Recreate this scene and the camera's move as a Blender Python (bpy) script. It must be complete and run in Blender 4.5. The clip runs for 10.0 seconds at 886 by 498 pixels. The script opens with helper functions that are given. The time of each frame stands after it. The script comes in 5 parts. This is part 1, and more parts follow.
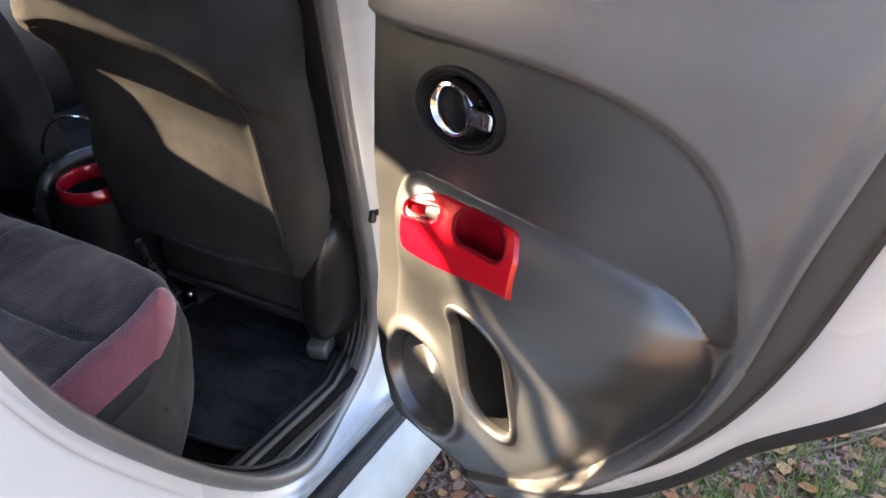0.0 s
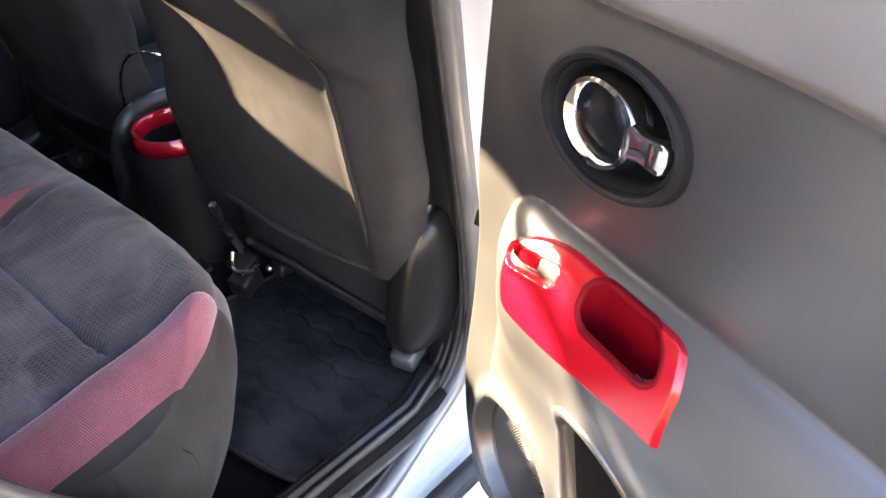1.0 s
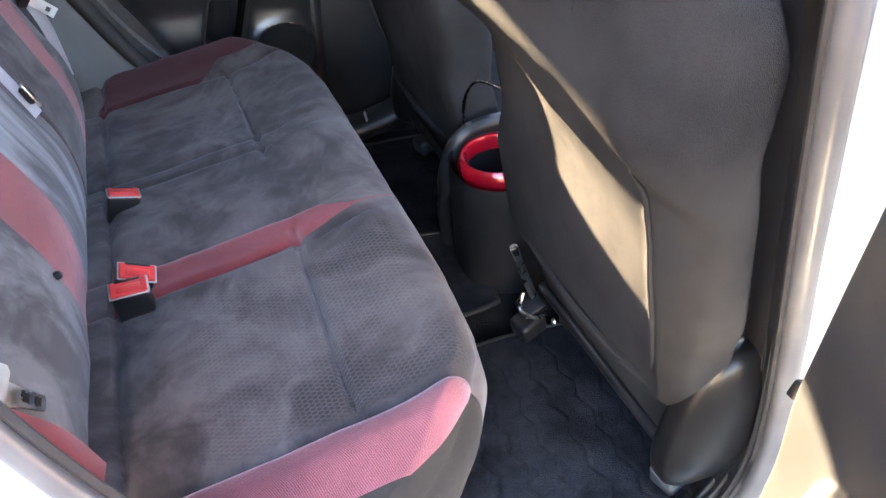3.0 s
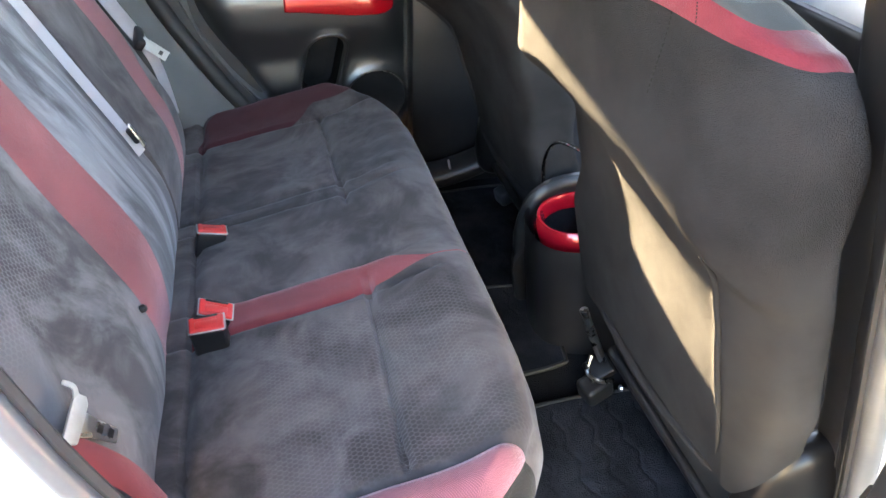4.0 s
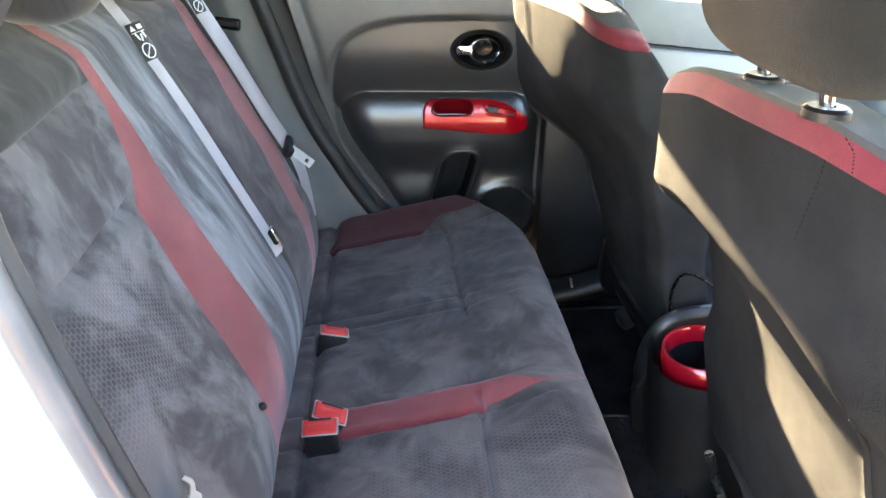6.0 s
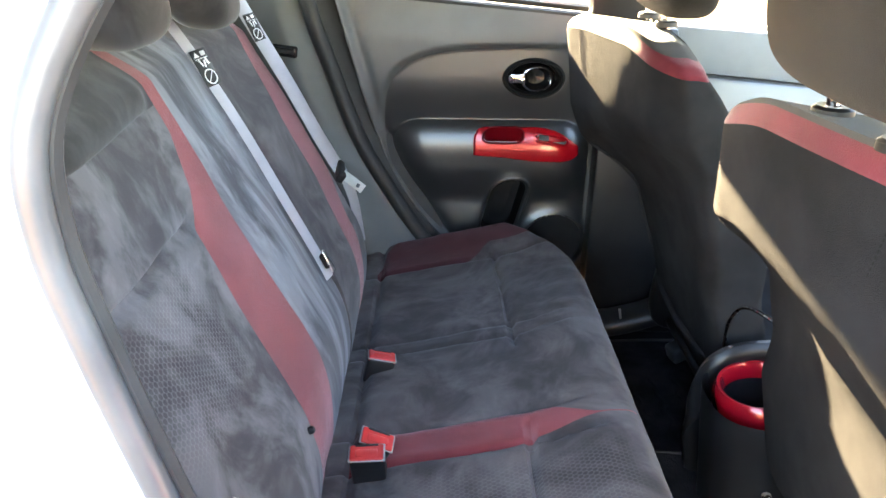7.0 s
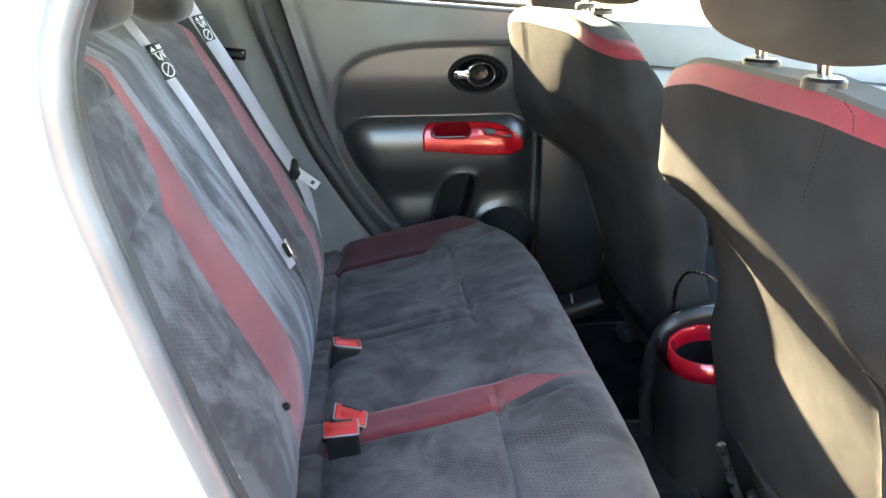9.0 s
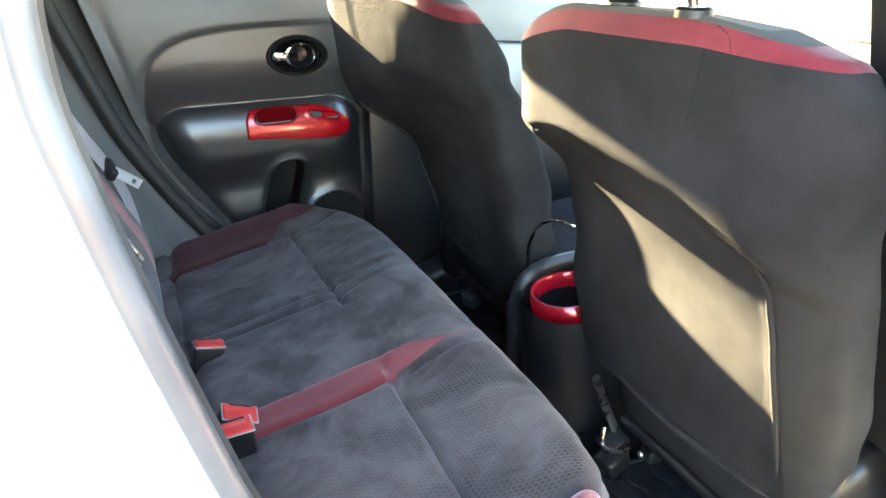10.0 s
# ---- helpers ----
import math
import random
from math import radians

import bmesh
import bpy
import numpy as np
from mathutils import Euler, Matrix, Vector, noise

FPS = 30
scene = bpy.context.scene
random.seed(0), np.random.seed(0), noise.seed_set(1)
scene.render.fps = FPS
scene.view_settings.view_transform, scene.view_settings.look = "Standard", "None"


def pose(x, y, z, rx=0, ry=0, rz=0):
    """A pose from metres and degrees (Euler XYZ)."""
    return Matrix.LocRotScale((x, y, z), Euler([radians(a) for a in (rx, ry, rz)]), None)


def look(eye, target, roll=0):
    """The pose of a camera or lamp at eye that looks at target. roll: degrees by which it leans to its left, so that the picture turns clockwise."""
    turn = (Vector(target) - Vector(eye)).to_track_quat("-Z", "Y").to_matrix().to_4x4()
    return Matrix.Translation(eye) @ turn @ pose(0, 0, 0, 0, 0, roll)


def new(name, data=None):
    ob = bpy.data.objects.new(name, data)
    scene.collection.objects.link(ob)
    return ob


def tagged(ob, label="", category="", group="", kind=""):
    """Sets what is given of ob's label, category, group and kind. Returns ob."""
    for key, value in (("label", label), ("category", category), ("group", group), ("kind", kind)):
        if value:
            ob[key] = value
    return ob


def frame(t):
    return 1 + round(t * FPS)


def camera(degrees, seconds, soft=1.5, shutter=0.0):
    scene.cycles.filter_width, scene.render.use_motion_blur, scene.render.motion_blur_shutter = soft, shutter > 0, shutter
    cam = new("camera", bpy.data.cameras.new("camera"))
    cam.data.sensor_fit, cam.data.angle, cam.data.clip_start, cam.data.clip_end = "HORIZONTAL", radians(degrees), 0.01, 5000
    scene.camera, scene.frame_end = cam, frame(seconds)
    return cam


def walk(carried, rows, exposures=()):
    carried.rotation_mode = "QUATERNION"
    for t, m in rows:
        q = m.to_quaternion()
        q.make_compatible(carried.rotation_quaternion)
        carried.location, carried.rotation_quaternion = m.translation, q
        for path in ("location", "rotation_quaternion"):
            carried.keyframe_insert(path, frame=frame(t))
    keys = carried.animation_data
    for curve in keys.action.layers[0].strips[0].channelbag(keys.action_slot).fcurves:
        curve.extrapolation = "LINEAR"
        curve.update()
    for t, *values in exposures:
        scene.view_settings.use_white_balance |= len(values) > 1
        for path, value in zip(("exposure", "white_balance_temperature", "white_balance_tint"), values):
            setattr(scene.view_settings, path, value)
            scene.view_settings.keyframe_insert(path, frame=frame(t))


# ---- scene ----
cam = camera(62.1, 10.0)
PATH = [
    (0, (-0.052, -1.449, 1.362), (1.55, -0.672, 0.451), 3.0),
    (0.5, (0.096, -1.363, 1.319), (1.587, -0.482, 0.319), 3.2),
    (1, (0.26, -1.296, 1.314), (1.593, -0.274, 0.228), 3.6),
    (1.5, (0.351, -1.265, 1.314), (1.483, -0.092, 0.156), 3.4),
    (2, (0.372, -1.202, 1.334), (1.307, 0.094, 0.133), 2.8),
    (2.5, (0.387, -1.175, 1.374), (1.142, 0.221, 0.157), 2.6),
    (4, (0.426, -1.162, 1.441), (0.844, 0.435, 0.311), 1.7),
    (4.5, (0.427, -1.159, 1.447), (0.763, 0.499, 0.381), 1.6),
    (5, (0.425, -1.158, 1.45), (0.693, 0.554, 0.451), 1.4),
    (5.5, (0.424, -1.149, 1.453), (0.622, 0.605, 0.514), 1.3),
    (6, (0.416, -1.146, 1.458), (0.546, 0.64, 0.567), 1.1),
    (7.5, (0.394, -1.137, 1.456), (0.384, 0.691, 0.646), 0.6),
    (8, (0.386, -1.135, 1.451), (0.374, 0.7, 0.655), 0.4),
    (8.5, (0.381, -1.151, 1.434), (0.426, 0.689, 0.651), 0.2),
    (9, (0.367, -1.208, 1.409), (0.539, 0.627, 0.634), -0.1),
    (9.5, (0.331, -1.213, 1.379), (0.761, 0.581, 0.607), -0.3),
    (10, (0.231, -1.176, 1.354), (0.954, 0.52, 0.578), -0.5),
]
walk(cam, [(t, look(eye, target, roll)) for t, eye, target, roll in PATH],
     [(0, 4.35, 6750, 24), (0.5, 5.0, 6850, 26), (1, 5.45, 6900, 25), (1.5, 5.7, 6850, 25), (2.5, 6.12, 6750, 25), (4, 6.3, 7050, 17), (5, 6.38, 7050, 14), (5.5, 6.58, 6850, 8), (6, 6.1, 6850, 15), (7.5, 6.05, 6950, 16), (8.5, 6.02, 6950, 16), (9, 6.08, 6750, 12), (10, 6.2, 6700, 10)])

# ---- light ----
world = bpy.data.worlds.new("sky")
scene.world = world
world.use_nodes = True
sky = world.node_tree.nodes.new("ShaderNodeTexSky")
sky.sky_type = 'NISHITA'
sky.sun_disc = False
SUN_FROM = Vector((-0.246, 1.0, 0.350)).normalized()
sky.sun_elevation = math.asin(SUN_FROM.z)
sky.sun_rotation = math.atan2(SUN_FROM.x, SUN_FROM.y)
backing = world.node_tree.nodes["Background"]
world.node_tree.links.new(sky.outputs[0], backing.inputs[0])
backing.inputs[1].default_value = 0.05
sun_data = bpy.data.lights.new("sun", 'SUN')
sun_data.energy = 5.0
sun_data.angle = radians(0.6)
sun_data.color = (1.0, 0.80, 0.50)
sun = new("sun", sun_data)
sun.matrix_world = look(SUN_FROM * 20, (0, 0, 0))


# ---- materials ----
def noise_node(nt, co, scale, detail=4.0, rough=0.55):
    n = nt.nodes.new("ShaderNodeTexNoise")
    n.inputs["Scale"].default_value = scale
    n.inputs["Detail"].default_value = detail
    n.inputs["Roughness"].default_value = rough
    nt.links.new(co, n.inputs["Vector"])
    return n.outputs["Fac"]


def math_node(nt, op, a, b=0.0, clamp=False):
    n = nt.nodes.new("ShaderNodeMath")
    n.operation = op
    n.use_clamp = clamp
    for i, v in enumerate((a, b)):
        if isinstance(v, (int, float)):
            n.inputs[i].default_value = v
        else:
            nt.links.new(v, n.inputs[i])
    return n.outputs[0]


def span(nt, v, a, b, lo=0.0, hi=1.0):
    n = nt.nodes.new("ShaderNodeMapRange")
    n.interpolation_type = 'SMOOTHSTEP'
    for i, x in zip((1, 2, 3, 4), (a, b, lo, hi)):
        n.inputs[i].default_value = x
    nt.links.new(v, n.inputs[0])
    return n.outputs[0]


def blend(nt, fac, a, b):
    n = nt.nodes.new("ShaderNodeMix")
    n.data_type = 'RGBA'
    if isinstance(fac, (int, float)):
        n.inputs[0].default_value = fac
    else:
        nt.links.new(fac, n.inputs[0])
    for i, v in ((6, a), (7, b)):
        if isinstance(v, tuple):
            n.inputs[i].default_value = (*v, 1)
        else:
            nt.links.new(v, n.inputs[i])
    return n.outputs[2]


def bumped(nt, bsdf, height, strength, distance):
    n = nt.nodes.new("ShaderNodeBump")
    n.inputs["Strength"].default_value = strength
    n.inputs["Distance"].default_value = distance
    nt.links.new(height, n.inputs["Height"])
    nt.links.new(n.outputs[0], bsdf.inputs["Normal"])


def base_material(name, rough, metal=0.0, coat=0.0, sheen=0.0, sheen_tint=(1, 1, 1)):
    m = bpy.data.materials.new(name)
    m.use_nodes = True
    nt = m.node_tree
    bsdf = nt.nodes["Principled BSDF"]
    bsdf.inputs["Roughness"].default_value = rough
    bsdf.inputs["Metallic"].default_value = metal
    if rough > 0.7:
        bsdf.inputs["Specular IOR Level"].default_value = 0.12 if rough < 0.9 else 0.02
    bsdf.inputs["Coat Weight"].default_value = coat
    bsdf.inputs["Coat Roughness"].default_value = 0.08
    bsdf.inputs["Sheen Weight"].default_value = sheen
    bsdf.inputs["Sheen Roughness"].default_value = 0.45
    bsdf.inputs["Sheen Tint"].default_value = (*sheen_tint, 1)
    co = nt.nodes.new("ShaderNodeTexCoord").outputs["Object"]
    return m, nt, bsdf, co


def plain(name, dark, light, rough, scale=9.0, grain=350.0, bump=0.15, depth=0.001, metal=0.0, coat=0.0, sheen=0.0, rough_var=0.12):
    """Two tones mixed by a coarse and a fine noise, with a fine relief."""
    m, nt, bsdf, co = base_material(name, rough, metal, coat, sheen)
    coarse, fine = noise_node(nt, co, scale), noise_node(nt, co, grain, 2.0)
    fac = math_node(nt, 'ADD', math_node(nt, 'MULTIPLY', span(nt, coarse, 0.3, 0.7), 0.7), math_node(nt, 'MULTIPLY', fine, 0.3))
    nt.links.new(blend(nt, fac, dark, light), bsdf.inputs["Base Color"])
    nt.links.new(math_node(nt, 'ADD', math_node(nt, 'MULTIPLY', coarse, rough_var), rough - rough_var / 2, True), bsdf.inputs["Roughness"])
    if bump:
        bumped(nt, bsdf, fine, bump, depth)
    return m


def leather_grain(name, dark, light, rough, cell=420.0, bump=0.35):
    """Moulded plastic with a pebbled grain."""
    m, nt, bsdf, co = base_material(name, rough)
    v = nt.nodes.new("ShaderNodeTexVoronoi")
    v.inputs["Scale"].default_value = cell
    nt.links.new(co, v.inputs["Vector"])
    coarse = noise_node(nt, co, 6.0, 6.0)
    nt.links.new(blend(nt, span(nt, coarse, 0.3, 0.75), dark, light), bsdf.inputs["Base Color"])
    nt.links.new(math_node(nt, 'ADD', math_node(nt, 'MULTIPLY', coarse, 0.16), rough - 0.08), bsdf.inputs["Roughness"])
    bumped(nt, bsdf, v.outputs["Distance"], bump, 0.0006)
    return m


def hexagons(nt, co, pitch, turn=(0, 1)):
    """A honeycomb lattice in two of the object's axes: the sum of three waves."""
    sep = nt.nodes.new("ShaderNodeSeparateXYZ")
    nt.links.new(co, sep.inputs[0])
    a, b = sep.outputs[turn[0]], sep.outputs[turn[1]]
    k = 2 * math.pi / pitch
    total = None
    for ang in (0, 60, 120):
        s = math_node(nt, 'ADD', math_node(nt, 'MULTIPLY', a, k * math.cos(radians(ang))), math_node(nt, 'MULTIPLY', b, k * math.sin(radians(ang))))
        c = math_node(nt, 'COSINE', s)
        total = c if total is None else math_node(nt, 'ADD', total, c)
    return total


def suede(name, dark, light, axes_used=(0, 1), hex_mask=None, stretch=(1, 1, 1), lo=0.44, hi=0.60, pitch=0.0068):
    """Brushed microsuede: lighter clouds where the nap lies the other way, and an embossed honeycomb on parts of it."""
    m, nt, bsdf, co = base_material(name, 0.9, sheen=0.25, sheen_tint=(0.95, 0.96, 1.0))
    mp = nt.nodes.new("ShaderNodeMapping")
    mp.inputs["Scale"].default_value = stretch
    nt.links.new(co, mp.inputs["Vector"])
    warp = nt.nodes.new("ShaderNodeTexNoise")
    warp.inputs["Scale"].default_value = 3.0
    nt.links.new(mp.outputs[0], warp.inputs["Vector"])
    add = nt.nodes.new("ShaderNodeVectorMath")
    add.operation = 'MULTIPLY_ADD'
    nt.links.new(warp.outputs["Color"], add.inputs[0])
    add.inputs[1].default_value = (0.35, 0.35, 0.35)
    nt.links.new(mp.outputs[0], add.inputs[2])
    nap = span(nt, noise_node(nt, add.outputs[0], 6.5, 8.0, 0.58), lo, hi)
    wisps = span(nt, noise_node(nt, add.outputs[0], 22.0, 4.0, 0.6), 0.42, 0.72)
    fine = noise_node(nt, co, 900.0, 2.0)
    fac = math_node(nt, 'ADD', math_node(nt, 'MULTIPLY', nap, 0.58), math_node(nt, 'MULTIPLY', wisps, 0.26))
    fac = math_node(nt, 'ADD', fac, math_node(nt, 'MULTIPLY', fine, 0.15), True)
    colour = blend(nt, fac, dark, light)
    height = math_node(nt, 'MULTIPLY', fine, 0.12)
    if hex_mask:
        cells = span(nt, hexagons(nt, co, pitch, axes_used), -1.25, -0.2)
        sep = nt.nodes.new("ShaderNodeSeparateXYZ")
        nt.links.new(co, sep.inputs[0])
        mask = None
        for axis, a, b, c, d in hex_mask:
            up, down = span(nt, sep.outputs[axis], a, b), span(nt, sep.outputs[axis], c, d, 1.0, 0.0)
            w = math_node(nt, 'MULTIPLY', up, down)
            mask = w if mask is None else math_node(nt, 'MULTIPLY', mask, w)
        mask = math_node(nt, 'MULTIPLY', mask, span(nt, noise_node(nt, co, 6.0), 0.3, 0.5))
        rib = math_node(nt, 'MULTIPLY', math_node(nt, 'SUBTRACT', 1.0, cells), mask)
        colour = blend(nt, math_node(nt, 'MULTIPLY', rib, 0.22), colour, tuple(min(1, 1.25 * c) for c in light))
        height = math_node(nt, 'ADD', height, math_node(nt, 'MULTIPLY', rib, 0.7))
    nt.links.new(colour, bsdf.inputs["Base Color"])
    bumped(nt, bsdf, height, 0.5, 0.0015)
    return m


def weave(name, dark, light, pitch=0.0032, sheen=0.25):
    """Coarse two-tone woven mesh cloth."""
    m, nt, bsdf, co = base_material(name, 0.75, sheen=sheen, sheen_tint=(1.0, 0.75, 0.78))
    sep = nt.nodes.new("ShaderNodeSeparateXYZ")
    nt.links.new(co, sep.inputs[0])
    k = 2 * math.pi / pitch
    along = math_node(nt, 'SINE', math_node(nt, 'MULTIPLY', math_node(nt, 'SUBTRACT', sep.outputs[0], sep.outputs[2]), k))
    across = math_node(nt, 'SINE', math_node(nt, 'MULTIPLY', math_node(nt, 'ADD', sep.outputs[1], math_node(nt, 'MULTIPLY', sep.outputs[2], 0.3)), k))
    knots = span(nt, math_node(nt, 'MULTIPLY', along, across), -0.5, 0.6)
    wide = span(nt, noise_node(nt, co, 9.0), 0.3, 0.7)
    fac = math_node(nt, 'ADD', math_node(nt, 'MULTIPLY', knots, 0.6), math_node(nt, 'MULTIPLY', wide, 0.35))
    nt.links.new(blend(nt, fac, dark, light), bsdf.inputs["Base Color"])
    bumped(nt, bsdf, knots, 0.3, 0.001)
    return m


def glass(name):
    m = bpy.data.materials.new(name)
    m.use_nodes = True
    nt = m.node_tree
    nt.nodes.clear()
    out = nt.nodes.new("ShaderNodeOutputMaterial")
    clear, shine, mix = nt.nodes.new("ShaderNodeBsdfTransparent"), nt.nodes.new("ShaderNodeBsdfGlossy"), nt.nodes.new("ShaderNodeMixShader")
    clear.inputs[0].default_value = (0.96, 0.98, 0.975, 1)
    shine.inputs["Roughness"].default_value = 0.02
    slant = nt.nodes.new("ShaderNodeLayerWeight")
    slant.inputs[0].default_value = 0.5
    gloss = math_node(nt, 'ADD', math_node(nt, 'MULTIPLY', math_node(nt, 'POWER', slant.outputs["Facing"], 5.0), 0.7), 0.04)
    nt.links.new(gloss, mix.inputs[0])
    nt.links.new(clear.outputs[0], mix.inputs[1])
    nt.links.new(shine.outputs[0], mix.inputs[2])
    nt.links.new(mix.outputs[0], out.inputs[0])
    return m


WHITE_PAINT = plain("white_paint", (0.53, 0.54, 0.53), (0.58, 0.58, 0.57), 0.28, 3.0, 60.0, 0.02, 0.0005, coat=0.6)
TRIM = leather_grain("door_trim_plastic", (0.010, 0.011, 0.0118), (0.0155, 0.0165, 0.0172), 0.44, 900.0, 0.08)
TRIM.node_tree.nodes["Principled BSDF"].inputs["Specular IOR Level"].default_value = 1.0
TRIM.node_tree.nodes["Principled BSDF"].inputs["Coat Weight"].default_value = 1.0
TRIM.node_tree.nodes["Principled BSDF"].inputs["Coat Roughness"].default_value = 0.29
UPPER_TRIM = leather_grain("upper_trim_plastic", (0.092, 0.092, 0.091), (0.122, 0.122, 0.120), 0.40, 700.0, 0.16)
UPPER_TRIM.node_tree.nodes["Principled BSDF"].inputs["Specular IOR Level"].default_value = 0.7
# Black rail end cap turned grey to carry the sky light on its face
LIT_CAP = plain("cap_plastic", (0.05, 0.052, 0.055), (0.075, 0.077, 0.08), 0.32, 14.0, 500.0, 0.1, 0.0004)
COVER_BLACK = plain("cover_plastic", (0.006, 0.006, 0.0065), (0.011, 0.011, 0.0115), 0.30, 14.0, 500.0, 0.1, 0.0004)
COVER_BLACK.node_tree.nodes["Principled BSDF"].inputs["Specular IOR Level"].default_value = 0.22
# Handle surround's black; inside the map pocket it stands in for shade
MATT_BLACK = plain("matt_black_plastic", (0.008, 0.008, 0.008), (0.014, 0.014, 0.014), 0.6, 20.0, 500.0, 0.1, 0.0004)
MATT_BLACK.node_tree.nodes["Principled BSDF"].inputs["Specular IOR Level"].default_value = 0.12
GRILLE = plain("speaker_grille_plastic", (0.02, 0.02, 0.02), (0.035, 0.035, 0.034), 0.4, 20.0, 500.0, 0.1, 0.0004)
PILLAR_TRIM = leather_grain("pillar_trim_plastic", (0.070, 0.075, 0.074), (0.095, 0.099, 0.098), 0.42)
BLACK_PLASTIC = plain("black_plastic", (0.008, 0.008, 0.009), (0.02, 0.02, 0.021), 0.40, 12.0, 500.0, 0.1, 0.0004)
GLOSS_BLACK = plain("gloss_black_plastic", (0.008, 0.008, 0.009), (0.014, 0.014, 0.015), 0.12, 8.0, 300.0, 0.0)
RUBBER = plain("rubber", (0.012, 0.012, 0.012), (0.028, 0.027, 0.026), 0.55, 20.0, 300.0, 0.1, 0.0005)
SEAL = plain("seal_rubber", (0.10, 0.098, 0.098), (0.14, 0.137, 0.136), 0.33, 20.0, 300.0, 0.1, 0.0005)
SEAL.node_tree.nodes["Principled BSDF"].inputs["Specular IOR Level"].default_value = 1.0
LIP = plain("seal_lip_rubber", (0.040, 0.039, 0.038), (0.060, 0.058, 0.057), 0.45, 20.0, 300.0, 0.1, 0.0005)
RED_GLOSS = plain("red_metallic_lacquer", (0.46, 0.003, 0.010), (0.54, 0.004, 0.013), 0.24, 5.0, 900.0, 0.0, metal=0.25, coat=0.7, rough_var=0.04)
# The switch panel's red with the pull cup's shade mixed into the colour
RECESS_RED = plain("recess_red_lacquer", (0.11, 0.0008, 0.004), (0.15, 0.001, 0.005), 0.42, 5.0, 900.0, 0.0, rough_var=0.04)
RECESS_RED.node_tree.nodes["Principled BSDF"].inputs["Specular IOR Level"].default_value = 0.12
CUP_RED = plain("dark_red_lacquer", (0.34, 0.004, 0.014), (0.42, 0.006, 0.018), 0.2, 5.0, 900.0, 0.0, metal=0.25, coat=0.7, rough_var=0.04)
RED_PLASTIC = plain("red_button_plastic", (0.62, 0.03, 0.03), (0.72, 0.05, 0.045), 0.4, 30.0, 500.0, 0.05)
CHROME = plain("chrome", (0.75, 0.75, 0.76), (0.82, 0.82, 0.82), 0.07, 30.0, 600.0, 0.0, metal=1.0, rough_var=0.04)
STEEL = plain("worn_steel", (0.5, 0.5, 0.5), (0.66, 0.66, 0.65), 0.28, 40.0, 500.0, 0.05, metal=1.0)
ZINC = plain("zinc_plate", (0.52, 0.53, 0.50), (0.64, 0.65, 0.62), 0.5, 40.0, 500.0, 0.05, metal=0.4)
GREY_PLASTIC = plain("grey_plastic", (0.30, 0.31, 0.30), (0.40, 0.41, 0.40), 0.4, 15.0, 400.0, 0.05)
SUEDE_SEAT = suede("seat_suede", (0.048, 0.042, 0.0425), (0.185, 0.166, 0.163), (0, 1), ((0, 0.34, 0.40, 0.66, 0.72), (1, -0.60, -0.57, -0.30, -0.22)), lo=0.41, hi=0.64)
SUEDE_BACK = suede("backrest_suede", (0.059, 0.056, 0.060), (0.262, 0.258, 0.264), (1, 2), ((1, -0.62, -0.58, -0.34, -0.26), (2, 0.88, 0.94, 1.03, 1.07)), (1, 1, 0.7), pitch=0.0062)
BAND_WEAVE = plain("red_band_cloth", (0.11, 0.014, 0.021), (0.21, 0.032, 0.043), 0.8, 14.0, 620.0, 0.5, 0.0015, sheen=0.3)
SUEDE_CENTRE = suede("centre_suede", (0.07, 0.07, 0.08), (0.36, 0.38, 0.41), (1, 2), None, (1, 1.9, 0.22), 0.42, 0.62)
SUEDE_HEAD = suede("headrest_suede", (0.028, 0.028, 0.031), (0.075, 0.075, 0.082))
SUEDE_ROLL = suede("shoulder_suede", (0.040, 0.041, 0.042), (0.110, 0.113, 0.115))
SEAT_CLOTH = plain("seat_back_cloth", (0.0265, 0.0262, 0.0268), (0.055, 0.0543, 0.0555), 0.9, 7.0, 900.0, 1.0, 0.0035)
STITCH = plain("dark_thread", (0.012, 0.011, 0.011), (0.02, 0.019, 0.018), 0.8, 40.0, 600.0, 0.1)
# Sky light on the seat tops is put into this paler cloth colour
LIT_TOP_CLOTH = plain("lit_top_cloth", (0.060, 0.058, 0.054), (0.090, 0.087, 0.081), 0.9, 9.0, 1200.0, 0.4, 0.001, sheen=0.1)
HEAD_CLOTH = plain("headrest_cloth", (0.022, 0.021, 0.018), (0.040, 0.037, 0.032), 0.9, 6.0, 1000.0, 0.7, 0.002, sheen=0.12)
SIDE_CLOTH = plain("seat_side_cloth", (0.028, 0.027, 0.026), (0.050, 0.048, 0.046), 0.9, 8.0, 1000.0, 0.4, 0.001, sheen=0.1)
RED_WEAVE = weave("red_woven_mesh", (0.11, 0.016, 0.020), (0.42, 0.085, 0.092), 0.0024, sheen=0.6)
# Near insert's red, washed out to carry the skylight haze lying on it
HAZED_WEAVE = weave("hazed_insert_mesh", (0.095, 0.030, 0.040), (0.36, 0.130, 0.160), 0.0022, sheen=1.0)
# Belt webbing's dark red; on the far insert the shade is put into it
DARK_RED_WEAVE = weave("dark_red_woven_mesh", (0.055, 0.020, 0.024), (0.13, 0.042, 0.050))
CARPET = plain("carpet", (0.005, 0.005, 0.006), (0.014, 0.014, 0.015), 0.95, 10.0, 420.0, 0.9, 0.004)
MAT_CARPET = plain("mat_carpet", (0.012, 0.013, 0.016), (0.045, 0.048, 0.056), 0.95, 14.0, 380.0, 1.0, 0.004)
